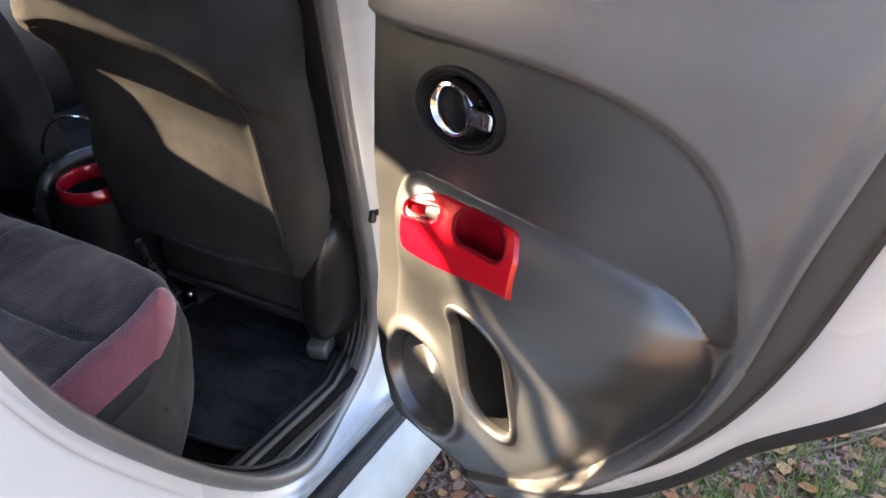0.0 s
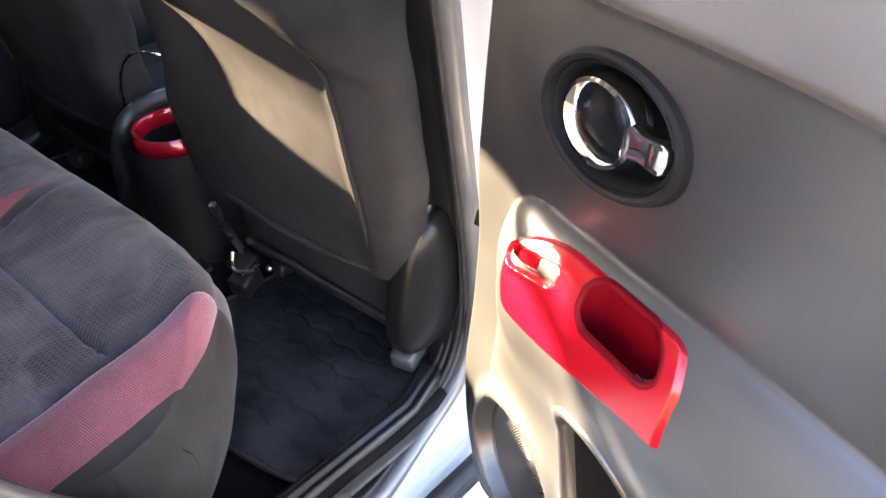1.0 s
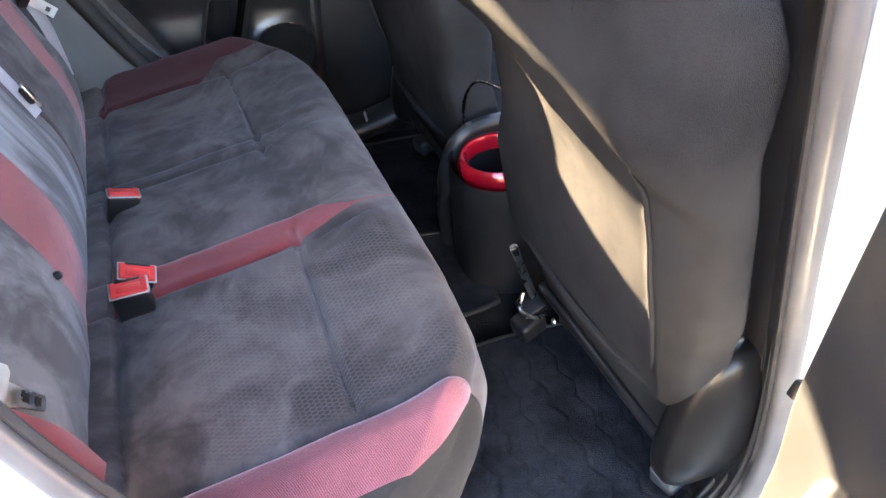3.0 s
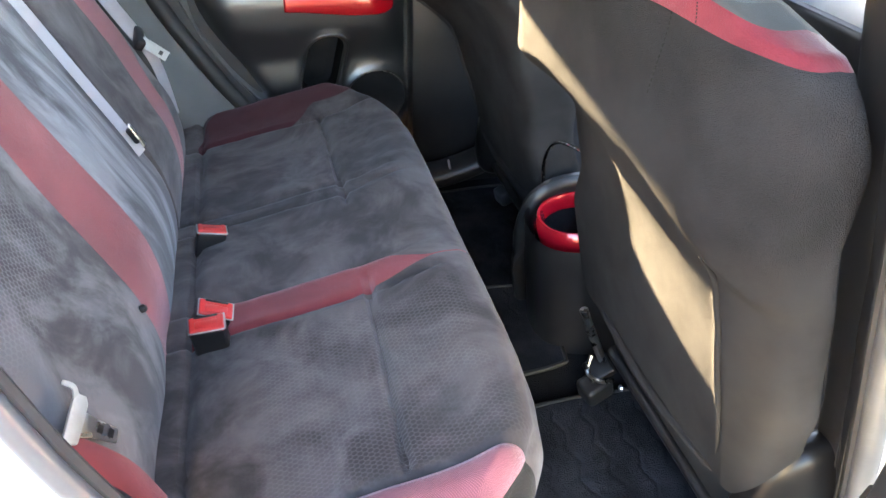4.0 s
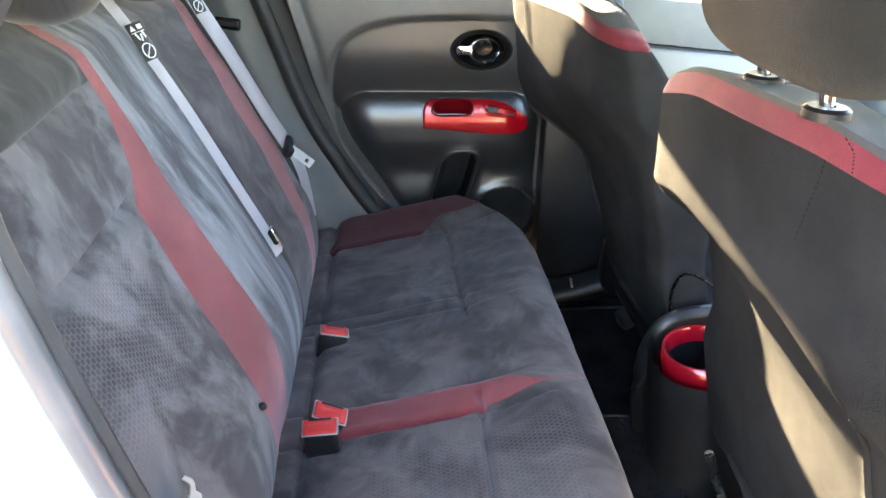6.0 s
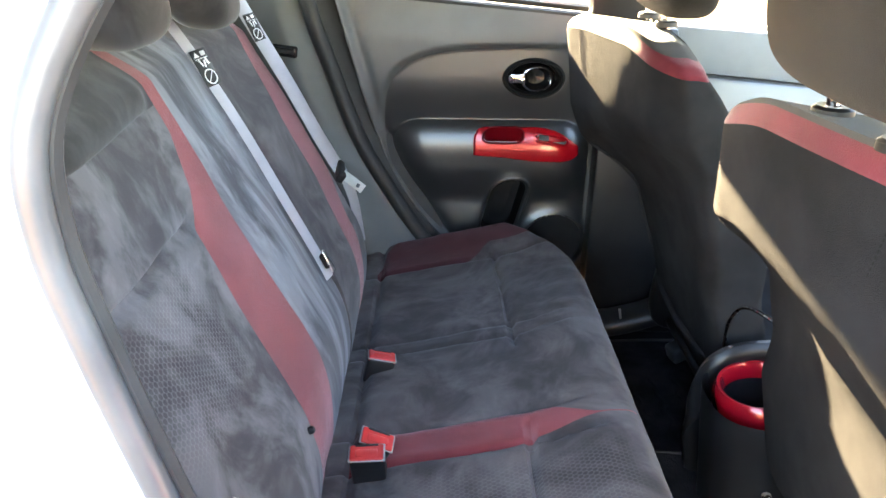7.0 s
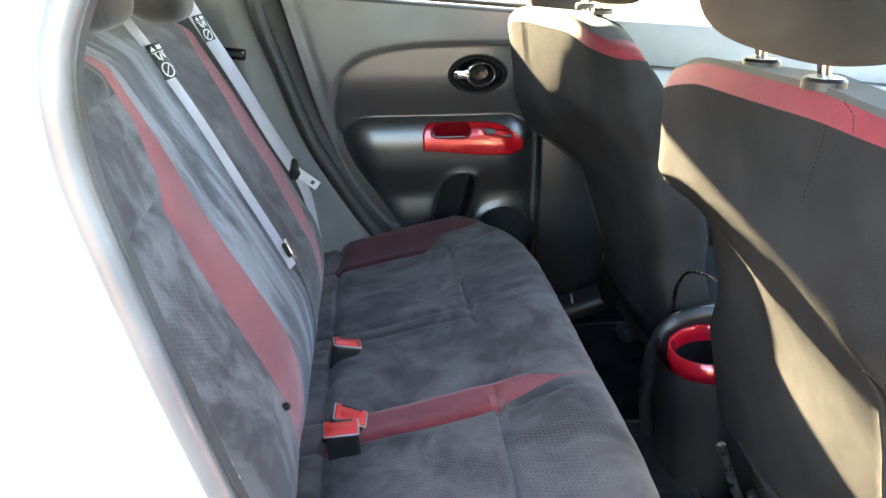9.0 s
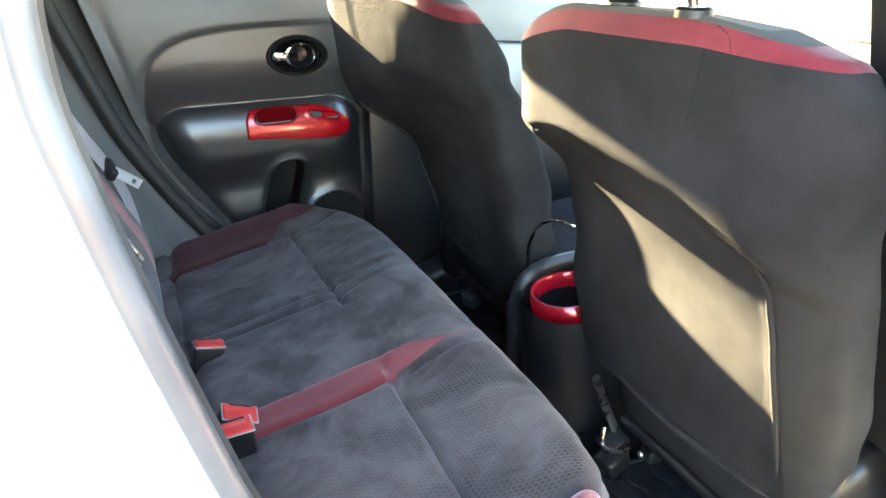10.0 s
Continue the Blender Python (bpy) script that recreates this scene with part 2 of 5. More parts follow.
BELT_WEB = plain("belt_webbing", (0.39, 0.385, 0.42), (0.51, 0.505, 0.545), 0.6, 10.0, 900.0, 0.3, 0.0006, sheen=0.2)
# Never in view; dark so that it bounces little light into the cabin
HEADLINER = plain("headliner_cloth", (0.05, 0.05, 0.05), (0.07, 0.07, 0.068), 0.92, 8.0, 600.0, 0.3, 0.001)
INK_WHITE = plain("white_print", (0.75, 0.75, 0.75), (0.85, 0.85, 0.85), 0.6, 30.0, 300.0, 0.0)
LABEL_BLACK = plain("label_black", (0.02, 0.02, 0.02), (0.035, 0.035, 0.035), 0.6, 30.0, 300.0, 0.0)
SWITCH_GREY = plain("switch_plastic", (0.05, 0.05, 0.048), (0.08, 0.08, 0.075), 0.45, 30.0, 400.0, 0.05)
SCREEN_GREY = plain("screen_glass", (0.3, 0.32, 0.33), (0.36, 0.38, 0.38), 0.12, 6.0, 300.0, 0.0, coat=1.0)
GLASS = glass("window_glass")
MARK = plain("pale_mark", (0.5, 0.5, 0.48), (0.6, 0.6, 0.58), 0.5, 30.0, 300.0, 0.0)


# ---- mesh helpers ----
def smooth01(x):
    x = min(1.0, max(0.0, x))
    return x * x * (3 - 2 * x)


def lerp_table(table, x):
    """Straight interpolation in rows of (x, value)."""
    if x <= table[0][0]:
        return table[0][1]
    for (x0, v0), (x1, v1) in zip(table, table[1:]):
        if x <= x1:
            return v0 + (v1 - v0) * (x - x0) / (x1 - x0)
    return table[-1][1]


def mesh(verts, faces, sharp=42):
    me = bpy.data.meshes.new("mesh")
    me.from_pydata([tuple(v) for v in verts], [], faces)
    me.polygons.foreach_set("use_smooth", [True] * len(me.polygons))
    if sharp:
        me.set_sharp_from_angle(angle=radians(sharp))
    me.update()
    return me


def thing(name, at, label, category, group="", kind=""):
    ob = new(name)
    ob.empty_display_size = 0.05
    ob.location = at
    return tagged(ob, label, category, group, kind)


def part(name, me, material, parent, label=""):
    """One mesh object, in the place's own coordinates, under a thing or under a part."""
    ob = new(name, me)
    if material:
        me.materials.clear()
        me.materials.append(material)
    if parent:
        ob.parent = parent
        if parent.type == 'EMPTY':
            ob.matrix_parent_inverse = Matrix.Translation(-parent.location)
    return tagged(ob, label)


def single(name, me, material, label, category, group="", kind=""):
    return tagged(part(name, me, material, None), label, category, group, kind)


def surface(fn, nu, nv, wrap=False, keep=None, cap=False):
    """The grid of fn(u, v), u and v from 0 to 1; wrap closes it in u. keep(u, v) picks faces."""
    rows = nu if wrap else nu + 1
    verts = [fn(i / nu, j / nv) for i in range(rows) for j in range(nv + 1)]
    faces = []
    for i in range(nu):
        k = (i + 1) % rows
        for j in range(nv):
            if keep is None or keep((i + 0.5) / nu, (j + 0.5) / nv):
                faces.append((i * (nv + 1) + j, k * (nv + 1) + j, k * (nv + 1) + j + 1, i * (nv + 1) + j + 1))
    if cap:
        faces.append(tuple(i * (nv + 1) for i in range(rows)))
        faces.append(tuple(i * (nv + 1) + nv for i in reversed(range(rows))))
    me = mesh(verts, faces)
    if keep is not None:
        bm = bmesh.new()
        bm.from_mesh(me)
        bmesh.ops.delete(bm, geom=[v for v in bm.verts if not v.link_faces], context='VERTS')
        bm.to_mesh(me)
        bm.free()
    return me


def thicken(me, depth):
    """Gives a sheet a thickness, away from its normals."""
    bm = bmesh.new()
    bm.from_mesh(me)
    bmesh.ops.recalc_face_normals(bm, faces=bm.faces)
    bmesh.ops.solidify(bm, geom=bm.faces, thickness=depth)
    bm.to_mesh(me)
    bm.free()
    return me


def rail(points, closed=False, n=0):
    """A smooth line through points, as n or more samples."""
    pts = [Vector(p) for p in points]
    m = len(pts)
    per = max(2, round(n / m)) if n else 6
    out = []
    for i in range(m if closed else m - 1):
        p = [pts[(i + k) % m] if closed else pts[min(m - 1, max(0, i + k))] for k in (-1, 0, 1, 2)]
        for s in range(per):
            t = s / per
            out.append(0.5 * (2 * p[1] + (p[2] - p[0]) * t + (2 * p[0] - 5 * p[1] + 4 * p[2] - p[3]) * t ** 2 + (3 * p[1] - p[0] - 3 * p[2] + p[3]) * t ** 3))
    if not closed:
        out.append(pts[-1])
    return out


def sweep(line, section, closed=False, up=(0, 0, 1), cap=True):
    """A section of (side, up) offsets carried along a line; the section may be a function of the share of the way."""
    line = [Vector(p) for p in line]
    m, verts, faces = len(line), [], []
    sec0 = section(0.0) if callable(section) else section
    k = len(sec0)
    for i, p in enumerate(line):
        a = line[(i - 1) % m] if closed or i else p
        b = line[(i + 1) % m] if closed or i < m - 1 else p
        along = (b - a).normalized()
        side = along.cross(Vector(up))
        side = side.normalized() if side.length > 1e-5 else Vector((1, 0, 0))
        top = side.cross(along).normalized()
        sec = section(i / max(1, m - 1)) if callable(section) else section
        verts += [p + side * s + top * t for s, t in sec]
    for i in range(m if closed else m - 1):
        j = (i + 1) % m
        for q in range(k):
            r = (q + 1) % k
            faces.append((i * k + q, j * k + q, j * k + r, i * k + r))
    if cap and not closed:
        faces += [tuple(range(k)), tuple((m - 1) * k + q for q in reversed(range(k)))]
    return mesh(verts, faces)


def circle(r, n=10, ry=None):
    return [(r * math.cos(2 * math.pi * i / n), (ry or r) * math.sin(2 * math.pi * i / n)) for i in range(n)]


def flat_section(width, thick):
    w, t = width / 2, thick / 2
    return [(-w, -t * 0.4), (-w + t, -t), (w - t, -t), (w, -t * 0.4), (w, t * 0.4), (w - t, t), (-w + t, t), (-w, t * 0.4)]


def rbox(size, bevel, m, segments=3, taper=1.0):
    """A box with rounded edges, at the pose m; taper narrows its top."""
    bm = bmesh.new()
    bmesh.ops.create_cube(bm, size=1.0)
    for v in bm.verts:
        k = taper if v.co.z > 0 else 1.0
        v.co = Vector((v.co.x * size[0] * k, v.co.y * size[1] * k, v.co.z * size[2]))
    bmesh.ops.bevel(bm, geom=bm.edges, offset=bevel, segments=segments, profile=0.5, affect='EDGES')
    bm.transform(m)
    me = bpy.data.meshes.new("mesh")
    bm.to_mesh(me)
    bm.free()
    me.polygons.foreach_set("use_smooth", [True] * len(me.polygons))
    me.set_sharp_from_angle(angle=radians(50))
    return me


def lathe(profile, n, m, squash=1.0):
    """A profile of (radius, height) turned about the z axis of the pose m."""
    verts, faces, k = [], [], len(profile)
    for i in range(n):
        a = 2 * math.pi * i / n
        verts += [m @ Vector((r * math.cos(a), r * math.sin(a) * squash, h)) for r, h in profile]
    for i in range(n):
        j = (i + 1) % n
        for q in range(k - 1):
            faces.append((i * k + q, j * k + q, j * k + q + 1, i * k + q + 1))
    return mesh(verts, faces, 35)


def prism(outline, place, low, high, bevel=0.0):
    """A flat outline of (u, v) pairs pushed from low to high along the third axis; place(u, v, w) sets it in the world."""
    bm = bmesh.new()
    bottom = [bm.verts.new(place(u, v, low)) for u, v in outline]
    top = [bm.verts.new(place(u, v, high)) for u, v in outline]
    n = len(outline)
    bm.faces.new(bottom)
    bm.faces.new(list(reversed(top)))
    for i in range(n):
        j = (i + 1) % n
        bm.faces.new((bottom[j], bottom[i], top[i], top[j]))
    bmesh.ops.recalc_face_normals(bm, faces=bm.faces)
    if bevel:
        bmesh.ops.bevel(bm, geom=bm.edges, offset=bevel, segments=2, profile=0.5, affect='EDGES', clamp_overlap=True)
    me = bpy.data.meshes.new("mesh")
    bm.to_mesh(me)
    bm.free()
    me.polygons.foreach_set("use_smooth", [True] * len(me.polygons))
    me.set_sharp_from_angle(angle=radians(35))
    return me


def offset_line(pts, d):
    """A closed line of (x, z) pairs moved outwards by d."""
    out, n = [], len(pts)
    area = sum(pts[i][0] * pts[(i + 1) % n][1] - pts[(i + 1) % n][0] * pts[i][1] for i in range(n))
    s = 1 if area > 0 else -1
    for i in range(n):
        a, b = pts[i - 1], pts[(i + 1) % n]
        tx, tz = b[0] - a[0], b[1] - a[1]
        length = math.hypot(tx, tz) or 1
        out.append((pts[i][0] + s * d * tz / length, pts[i][1] - s * d * tx / length))
    return out


def rounded_rect(a, z, ca, cz, ha, hz, r):
    """Signed distance to a rectangle with round corners."""
    qa, qz = abs(a - ca) - ha + r, abs(z - cz) - hz + r
    return math.hypot(max(qa, 0), max(qz, 0)) + min(max(qa, qz), 0) - r


# ---- ground ----
def ground_height(x, y):
    return 0.02 * noise.noise(Vector((x * 1.3, y * 1.3, 0))) + 0.008 * noise.noise(Vector((x * 9, y * 9, 3)))


def ground_material():
    m, nt, bsdf, co = base_material("dirt_and_grass", 0.95)
    big, mid, fine = noise_node(nt, co, 5.0, 5.0), noise_node(nt, co, 14.0, 5.0), noise_node(nt, co, 110.0, 3.0)
    dirt = blend(nt, mid, (0.12, 0.068, 0.050), (0.26, 0.155, 0.115))
    grass = blend(nt, fine, (0.07, 0.085, 0.024), (0.15, 0.17, 0.05))
    nt.links.new(blend(nt, span(nt, math_node(nt, 'ADD', big, math_node(nt, 'MULTIPLY', mid, 0.4)), 0.66, 0.85), dirt, grass), bsdf.inputs["Base Color"])
    bumped(nt, bsdf, math_node(nt, 'ADD', fine, mid), 0.8, 0.01)
    return m


def ground_spot(u, v):
    s = lambda w: 600 * (2 * w - 1) ** 5 + 4 * (2 * w - 1)
    x, y = 1.5 + s(u), -1.5 + s(v)
    return (x, y, ground_height(x, y) if abs(x) < 8 and abs(y) < 8 else 0.0)


GROUND = ground_material()
single("ground", surface(ground_spot, 120, 120), GROUND, "bare brown dirt with patchy grass and fallen leaves", "ground", kind="structure")


# ---- the body shell ----
NEAR_OPENING = [(0.200, 1.30), (0.214, 1.22), (0.243, 1.10), (0.272, 1.0), (0.319, 0.885), (0.381, 0.77), (0.498, 0.61), (0.605, 0.488), (0.71, 0.40),
                (0.83, 0.36), (0.96, 0.37), (1.045, 0.425), (1.075, 0.52), (1.06, 0.65), (1.02, 0.82), (0.965, 1.02), (0.915, 1.18), (0.86, 1.36),
                (0.80, 1.49), (0.68, 1.55), (0.50, 1.555), (0.36, 1.52), (0.265, 1.45), (0.21, 1.37)]
opening = [(p.x, p.z) for p in rail([(x, 0, z) for x, z in NEAR_OPENING], True, 144)]

body = thing("car_body", (0.6, -0.8, 0.2), "white car body with open rear door aperture", "car body", kind="structure")


def box_edge(x, z, lo, hi):
    """Where a ray from the opening's middle through (x, z) meets the panel's border."""
    cx, cz = 0.62, 0.95
    dx, dz = x - cx, z - cz
    k = min(((hi[0] if dx > 0 else lo[0]) - cx) / dx if abs(dx) > 1e-6 else 1e9, ((hi[1] if dz > 0 else lo[1]) - cz) / dz if abs(dz) > 1e-6 else 1e9)
    return cx + dx * k, cz + dz * k


def stand_out(x, z):
    """How much further out the seal stands along the rear of the opening."""
    return -0.042 * smooth01((1.0 - x) / 0.25) * smooth01((1.52 - z) / 0.2)


def flange(d):
    """The opening moved out by d, less where the seal stands out."""
    return [(x + (p[0] - x) * k, z + (p[1] - z) * k) for (x, z), p in zip(opening, offset_line(opening, d)) for k in [1 + 17.0 * max(0.0, d - 0.03) / d * stand_out(x, z)]]


def aperture_rings():
    rings = []
    for d, y in ((0.008, -0.742), (0.016, -0.748), (0.024, -0.755), (0.034, -0.775), (0.046, -0.792), (0.062, -0.80), (0.074, -0.806), (0.082, -0.822), (0.092, -0.836), (0.11, -0.842)):
        rings.append([(x, y + stand_out(x, z) * (y + 0.842) / 0.1 - 0.7 * stand_out(x, z) * (-0.742 - y) / 0.1, z) for x, z in flange(d)])
    last = flange(0.11)
    far_edge = [box_edge(x, z, (-1.1, 0.20), (1.2, 1.68)) for x, z in last]
    for k in (0.25, 0.5, 0.75, 1.0):
        rings.append([(x + (fx - x) * k, -0.842 - 0.7 * stand_out(x, z) - 0.012 * math.sin(math.pi * k) + 0.03 * k * max(0, z - 1.2), z + (fz - z) * k) for (x, z), (fx, fz) in zip(last, far_edge)])
    return rings


def ring_mesh(rings):
    n, verts, faces = len(rings[0]), [p for r in rings for p in r], []
    for i in range(len(rings) - 1):
        for j in range(n):
            k = (j + 1) % n
            faces.append((i * n + j, i * n + k, (i + 1) * n + k, (i + 1) * n + j))
    return mesh(verts, faces, 60)


part("side_panel", thicken(ring_mesh(aperture_rings()), 0.004), WHITE_PAINT, body, "white painted door aperture and quarter panel")
slim = [1 - 0.38 * smooth01(-stand_out(x, z) / 0.042) * smooth01((z - 0.75) / 0.25) * smooth01((0.45 - x) / 0.15) for x, z in opening]
inset = lambda d, y: [(x + (p[0] - x) * k, y + stand_out(x, z), z + (p[1] - z) * k) for (x, z), p, k in zip(opening, offset_line(opening, d), slim)]
part("door_seal", sweep(inset(0.015, -0.738), lambda t: circle(0.015 * slim[min(len(slim) - 1, round(t * len(slim)))], 12), True, up=(0, 1, 0)), SEAL, body, "grey black rubber door seal")
part("seal_lip", sweep(inset(0.010, -0.724), circle(0.008, 8), True, up=(0, 1, 0)), LIP, body)
rear_share = [smooth01((0.55 - x) / 0.2) * smooth01((z - 0.6) / 0.2) for x, z in opening]
inner = [[(x + (p[0] - x) * (1 + 2.2 * f), y + stand_out(x, z) * smooth01((-0.65 - y) / 0.08), z + (p[1] - z) * (1 + 2.2 * f)) for (x, z), p, f in zip(opening, offset_line(opening, d), rear_share)]
         for d, y in ((0.004, -0.735), (0.006, -0.72), (0.016, -0.69), (0.05, -0.655), (0.06, -0.64))]
part("aperture_trim", ring_mesh(inner), BLACK_PLASTIC, body, "black plastic aperture trim and scuff plate")
for d, y, r in ((0.004, -0.716, 0.0055), (0.009, -0.700, 0.0055), (0.016, -0.684, 0.005)):
    line = [(x, y + 0.6 * stand_out(x, z), z) for (x, z), (u, v) in zip(offset_line(opening, d), opening) if u > 0.50 and v < 0.85]
    cut = max(range(len(line)), key=lambda i: (Vector(line[i]) - Vector(line[i - 1])).length)
    part("seal_fold", sweep(line[cut:] + line[:cut], lambda t, r=r: circle(r * max(0.05, min(1.0, 3.5 * t, 3.5 - 3.5 * t)), 8), up=(0, 1, 0)), RUBBER, body)
part("scuff_plate", surface(lambda u, v: (0.60 + 0.44 * u, -0.748 + 0.062 * v + 0.020 * max(0.0, u - 0.8) / 0.2, 0.412 + 0.0022 * math.sin(7 * math.pi * v) * smooth01((v - 0.1) / 0.1) - 0.05 * (1 - smooth01(v / 0.30)) - 0.012 * smooth01((v - 0.8) / 0.2) + 0.012 * smooth01((u - 0.75) / 0.25)), 40, 56), BLACK_PLASTIC, body, "ribbed black scuff plate")
part("sill_rubber", sweep(rail([(0.30, -0.842, 0.352), (0.75, -0.842, 0.345), (1.20, -0.842, 0.345)]), flat_section(0.03, 0.02)), RUBBER, body, "black rubber sill strip")
part("sill_cladding", surface(lambda u, v: (0.1 + 1.5 * u, -0.845 - 0.075 * math.sin(math.pi * (0.08 + 0.75 * v)), 0.33 - 0.17 * v), 12, 14), GREY_PLASTIC, body, "silver grey sill cladding")
clip = part("pillar_clip", rbox((0.014, 0.012, 0.024), 0.003, pose(1.01, -0.785, 0.785, 0, 15, 0)), BLACK_PLASTIC, body, "small black pillar clip")
part("pillar_clip", lathe([(0.0, 0.008), (0.005, 0.008), (0.006, 0.0)], 10, pose(1.012, -0.791, 0.795, 90, 0, 0)), BLACK_PLASTIC, body)

# the far side: lower wall, pillars and an unseen roof rail round the windows
left = thing("car_side", (0.6, 0.72, 0.2), "far side of the car body with pillars and window openings", "car body", kind="structure")
side_place = lambda u, v, w: (u, w, v)
part("lower_panel", prism([(-1.1, 0.2), (2.3, 0.2), (2.3, 1.02), (1.5, 1.19), (0.2, 1.24), (-1.1, 1.26)], side_place, 0.86, 0.885), WHITE_PAINT, left)
part("rear_pillar", prism([(-1.1, 1.25), (0.08, 1.285), (0.085, 1.34), (0.15, 1.50), (0.25, 1.605), (0.25, 1.66), (-1.1, 1.66)], side_place, 0.66, 0.72), PILLAR_TRIM, left, "grey rear pillar")
part("centre_pillar", prism([(0.765, 1.22), (0.93, 1.22), (0.82, 1.60), (0.72, 1.60)], side_place, 0.655, 0.72, 0.008), BLACK_PLASTIC, left, "black centre pillar")
part("centre_pillar_lower", prism([(0.80, 0.36), (1.06, 0.36), (0.965, 1.22), (0.80, 1.22)], side_place, 0.64, 0.71, 0.01), BLACK_PLASTIC, left)
# out of view; its sloped lower edge is shaped to bound the sun patches
part("unseen_roof_rail", prism([(0.20, 1.615), (0.30, 1.603), (0.40, 1.573), (0.52, 1.508), (0.62, 1.468), (0.75, 1.44), (1.45, 1.44), (1.45, 1.66), (0.20, 1.66)], side_place, 0.61, 0.72, 0.01), HEADLINER, left)
part("rear_aperture_seal", sweep(rail([(0.085, 0.655, 1.33), (0.10, 0.655, 1.24), (0.14, 0.655, 1.12), (0.20, 0.655, 0.95), (0.27, 0.655, 0.82), (0.37, 0.655, 0.665), (0.50, 0.655, 0.53), (0.64, 0.655, 0.44), (0.82, 0.655, 0.42)]), circle(0.020, 12), up=(0, 1, 0)), RUBBER, left, "black rubber door seal")
# Sun glare on the door ledge and dash top is put into this grey
SUNLIT_TRIM = plain("front_door_trim", (0.20, 0.21, 0.21), (0.27, 0.28, 0.28), 0.55, 6.0, 400.0, 0.2, 0.0006)
part("front_door_ledge", prism([(0.95, 1.115), (1.9, 1.03), (1.9, 1.10), (1.5, 1.185), (0.93, 1.225)], side_place, 0.685, 0.74, 0.012), SUNLIT_TRIM, left, "upper door trim, sun glare put into its pale grey")
part("front_door_trim", prism([(0.98, 0.42), (1.9, 0.42), (1.9, 1.03), (0.95, 1.115)], side_place, 0.665, 0.74, 0.012), TRIM, left, "dark lower door trim")
part("front_window", prism([(0.95, 1.2), (1.8, 1.1), (1.45, 1.5), (0.86, 1.5)], side_place, 0.70, 0.704), GLASS, left)


def pillar_panel(u, v):
    """Rear pillar and wheel-arch trim between the backrest and the door seal."""
    z = 0.60 + 0.72 * v
    edge = lerp_table(((0.60, 0.40), (0.69, 0.335), (0.80, 0.265), (0.95, 0.185), (1.12, 0.125), (1.24, 0.085), (1.32, 0.08)), z)
    x = -0.25 + (edge + 0.25) * u
    bulge = 0.05 * smooth01((1.0 - z) / 0.35) * smooth01((u - 0.1) / 0.5) * (1 - 0.5 * smooth01((u - 0.75) / 0.25))
    return (x, 0.67 - 0.025 * smooth01((1 - u) / 0.2) - bulge - 0.03 * smooth01((u - 0.9) / 0.1) * 0, z)


def gap_trim(u, v):
    z = 0.45 + 0.86 * v
    edge = lerp_table(((0.45, 0.60), (0.53, 0.48), (0.60, 0.40), (0.69, 0.335), (0.80, 0.265), (0.95, 0.185), (1.12, 0.125), (1.24, 0.085), (1.32, 0.08)), z)
    return (edge - 0.02 + 0.14 * u, 0.672 + 0.05 * u, z)


part("aperture_trim", thicken(surface(gap_trim, 10, 40), 0.003), RUBBER, left, "black rubber trimmed door aperture")
part("pillar_trim", thicken(surface(pillar_panel, 40, 50), 0.003), PILLAR_TRIM, left, "grey pillar and wheel arch trim")

roof = single("roof", prism([(-0.75, -0.84), (1.35, -0.84), (1.45, -0.5), (1.48, -0.06), (1.45, 0.4), (1.35, 0.72), (-0.75, 0.72)], lambda u, v, w: (u, v, w), 1.665, 1.695, 0.008), WHITE_PAINT, "white car roof", "roof", kind="structure")
single("ceiling", prism([(-0.72, -0.78), (1.32, -0.78), (1.44, -0.06), (1.32, 0.66), (-0.72, 0.66)], lambda u, v, w: (u, v, w), 1.64, 1.66, 0.006), HEADLINER, "unseen headliner, kept dark to limit bounce light", "ceiling", kind="structure")
tail = thing("tailgate", (-0.78, -0.06, 0.5), "closed white tailgate with rear window", "tailgate", kind="structure")
part("panel", prism([(-0.84, 0.3), (0.72, 0.3), (0.72, 1.05), (-0.84, 1.05)], lambda u, v, w: (w, u, v), -0.80, -0.76, 0.006), WHITE_PAINT, tail)
part("pane", prism([(-0.78, 1.05), (0.66, 1.05), (0.60, 1.655), (-0.72, 1.655)], lambda u, v, w: (w, u, v), -0.77, -0.766), GLASS, tail)
near_front = thing("front_door", (1.6, -0.82, 0.3), "closed white front door beside the driver seat", "car door", kind="structure")
part("door_panel", prism([(1.14, 0.3), (2.3, 0.3), (2.3, 1.0), (1.05, 1.17), (1.09, 0.8)], side_place, -0.83, -0.74, 0.01), WHITE_PAINT, near_front)
part("inner_trim", prism([(1.17, 0.36), (2.2, 0.36), (2.2, 0.98), (1.09, 1.15), (1.12, 0.8)], side_place, -0.735, -0.70, 0.01), TRIM, near_front, "black inner door trim")
part("pane", prism([(1.03, 1.17), (1.85, 1.06), (1.5, 1.5), (0.90, 1.5)], side_place, -0.80, -0.796), GLASS, near_front)
part("unseen_roof_rail", prism([(0.85, 1.50), (1.5, 1.49), (1.45, 1.665), (0.85, 1.665)], side_place, -0.82, -0.72, 0.01), WHITE_PAINT, near_front)
part("inner_pillar", prism([(1.07, 0.36), (1.16, 0.36), (1.10, 0.8), (1.03, 1.1), (0.92, 1.5), (0.84, 1.5), (0.93, 1.18), (1.0, 0.95), (1.04, 0.8), (1.08, 0.6)], side_place, -0.735, -0.655, 0.008), BLACK_PLASTIC, near_front, "black plastic centre pillar trim")
shield = thing("windscreen", (1.9, -0.06, 1.0), "large clear windscreen in front of the dashboard", "windscreen", kind="structure")
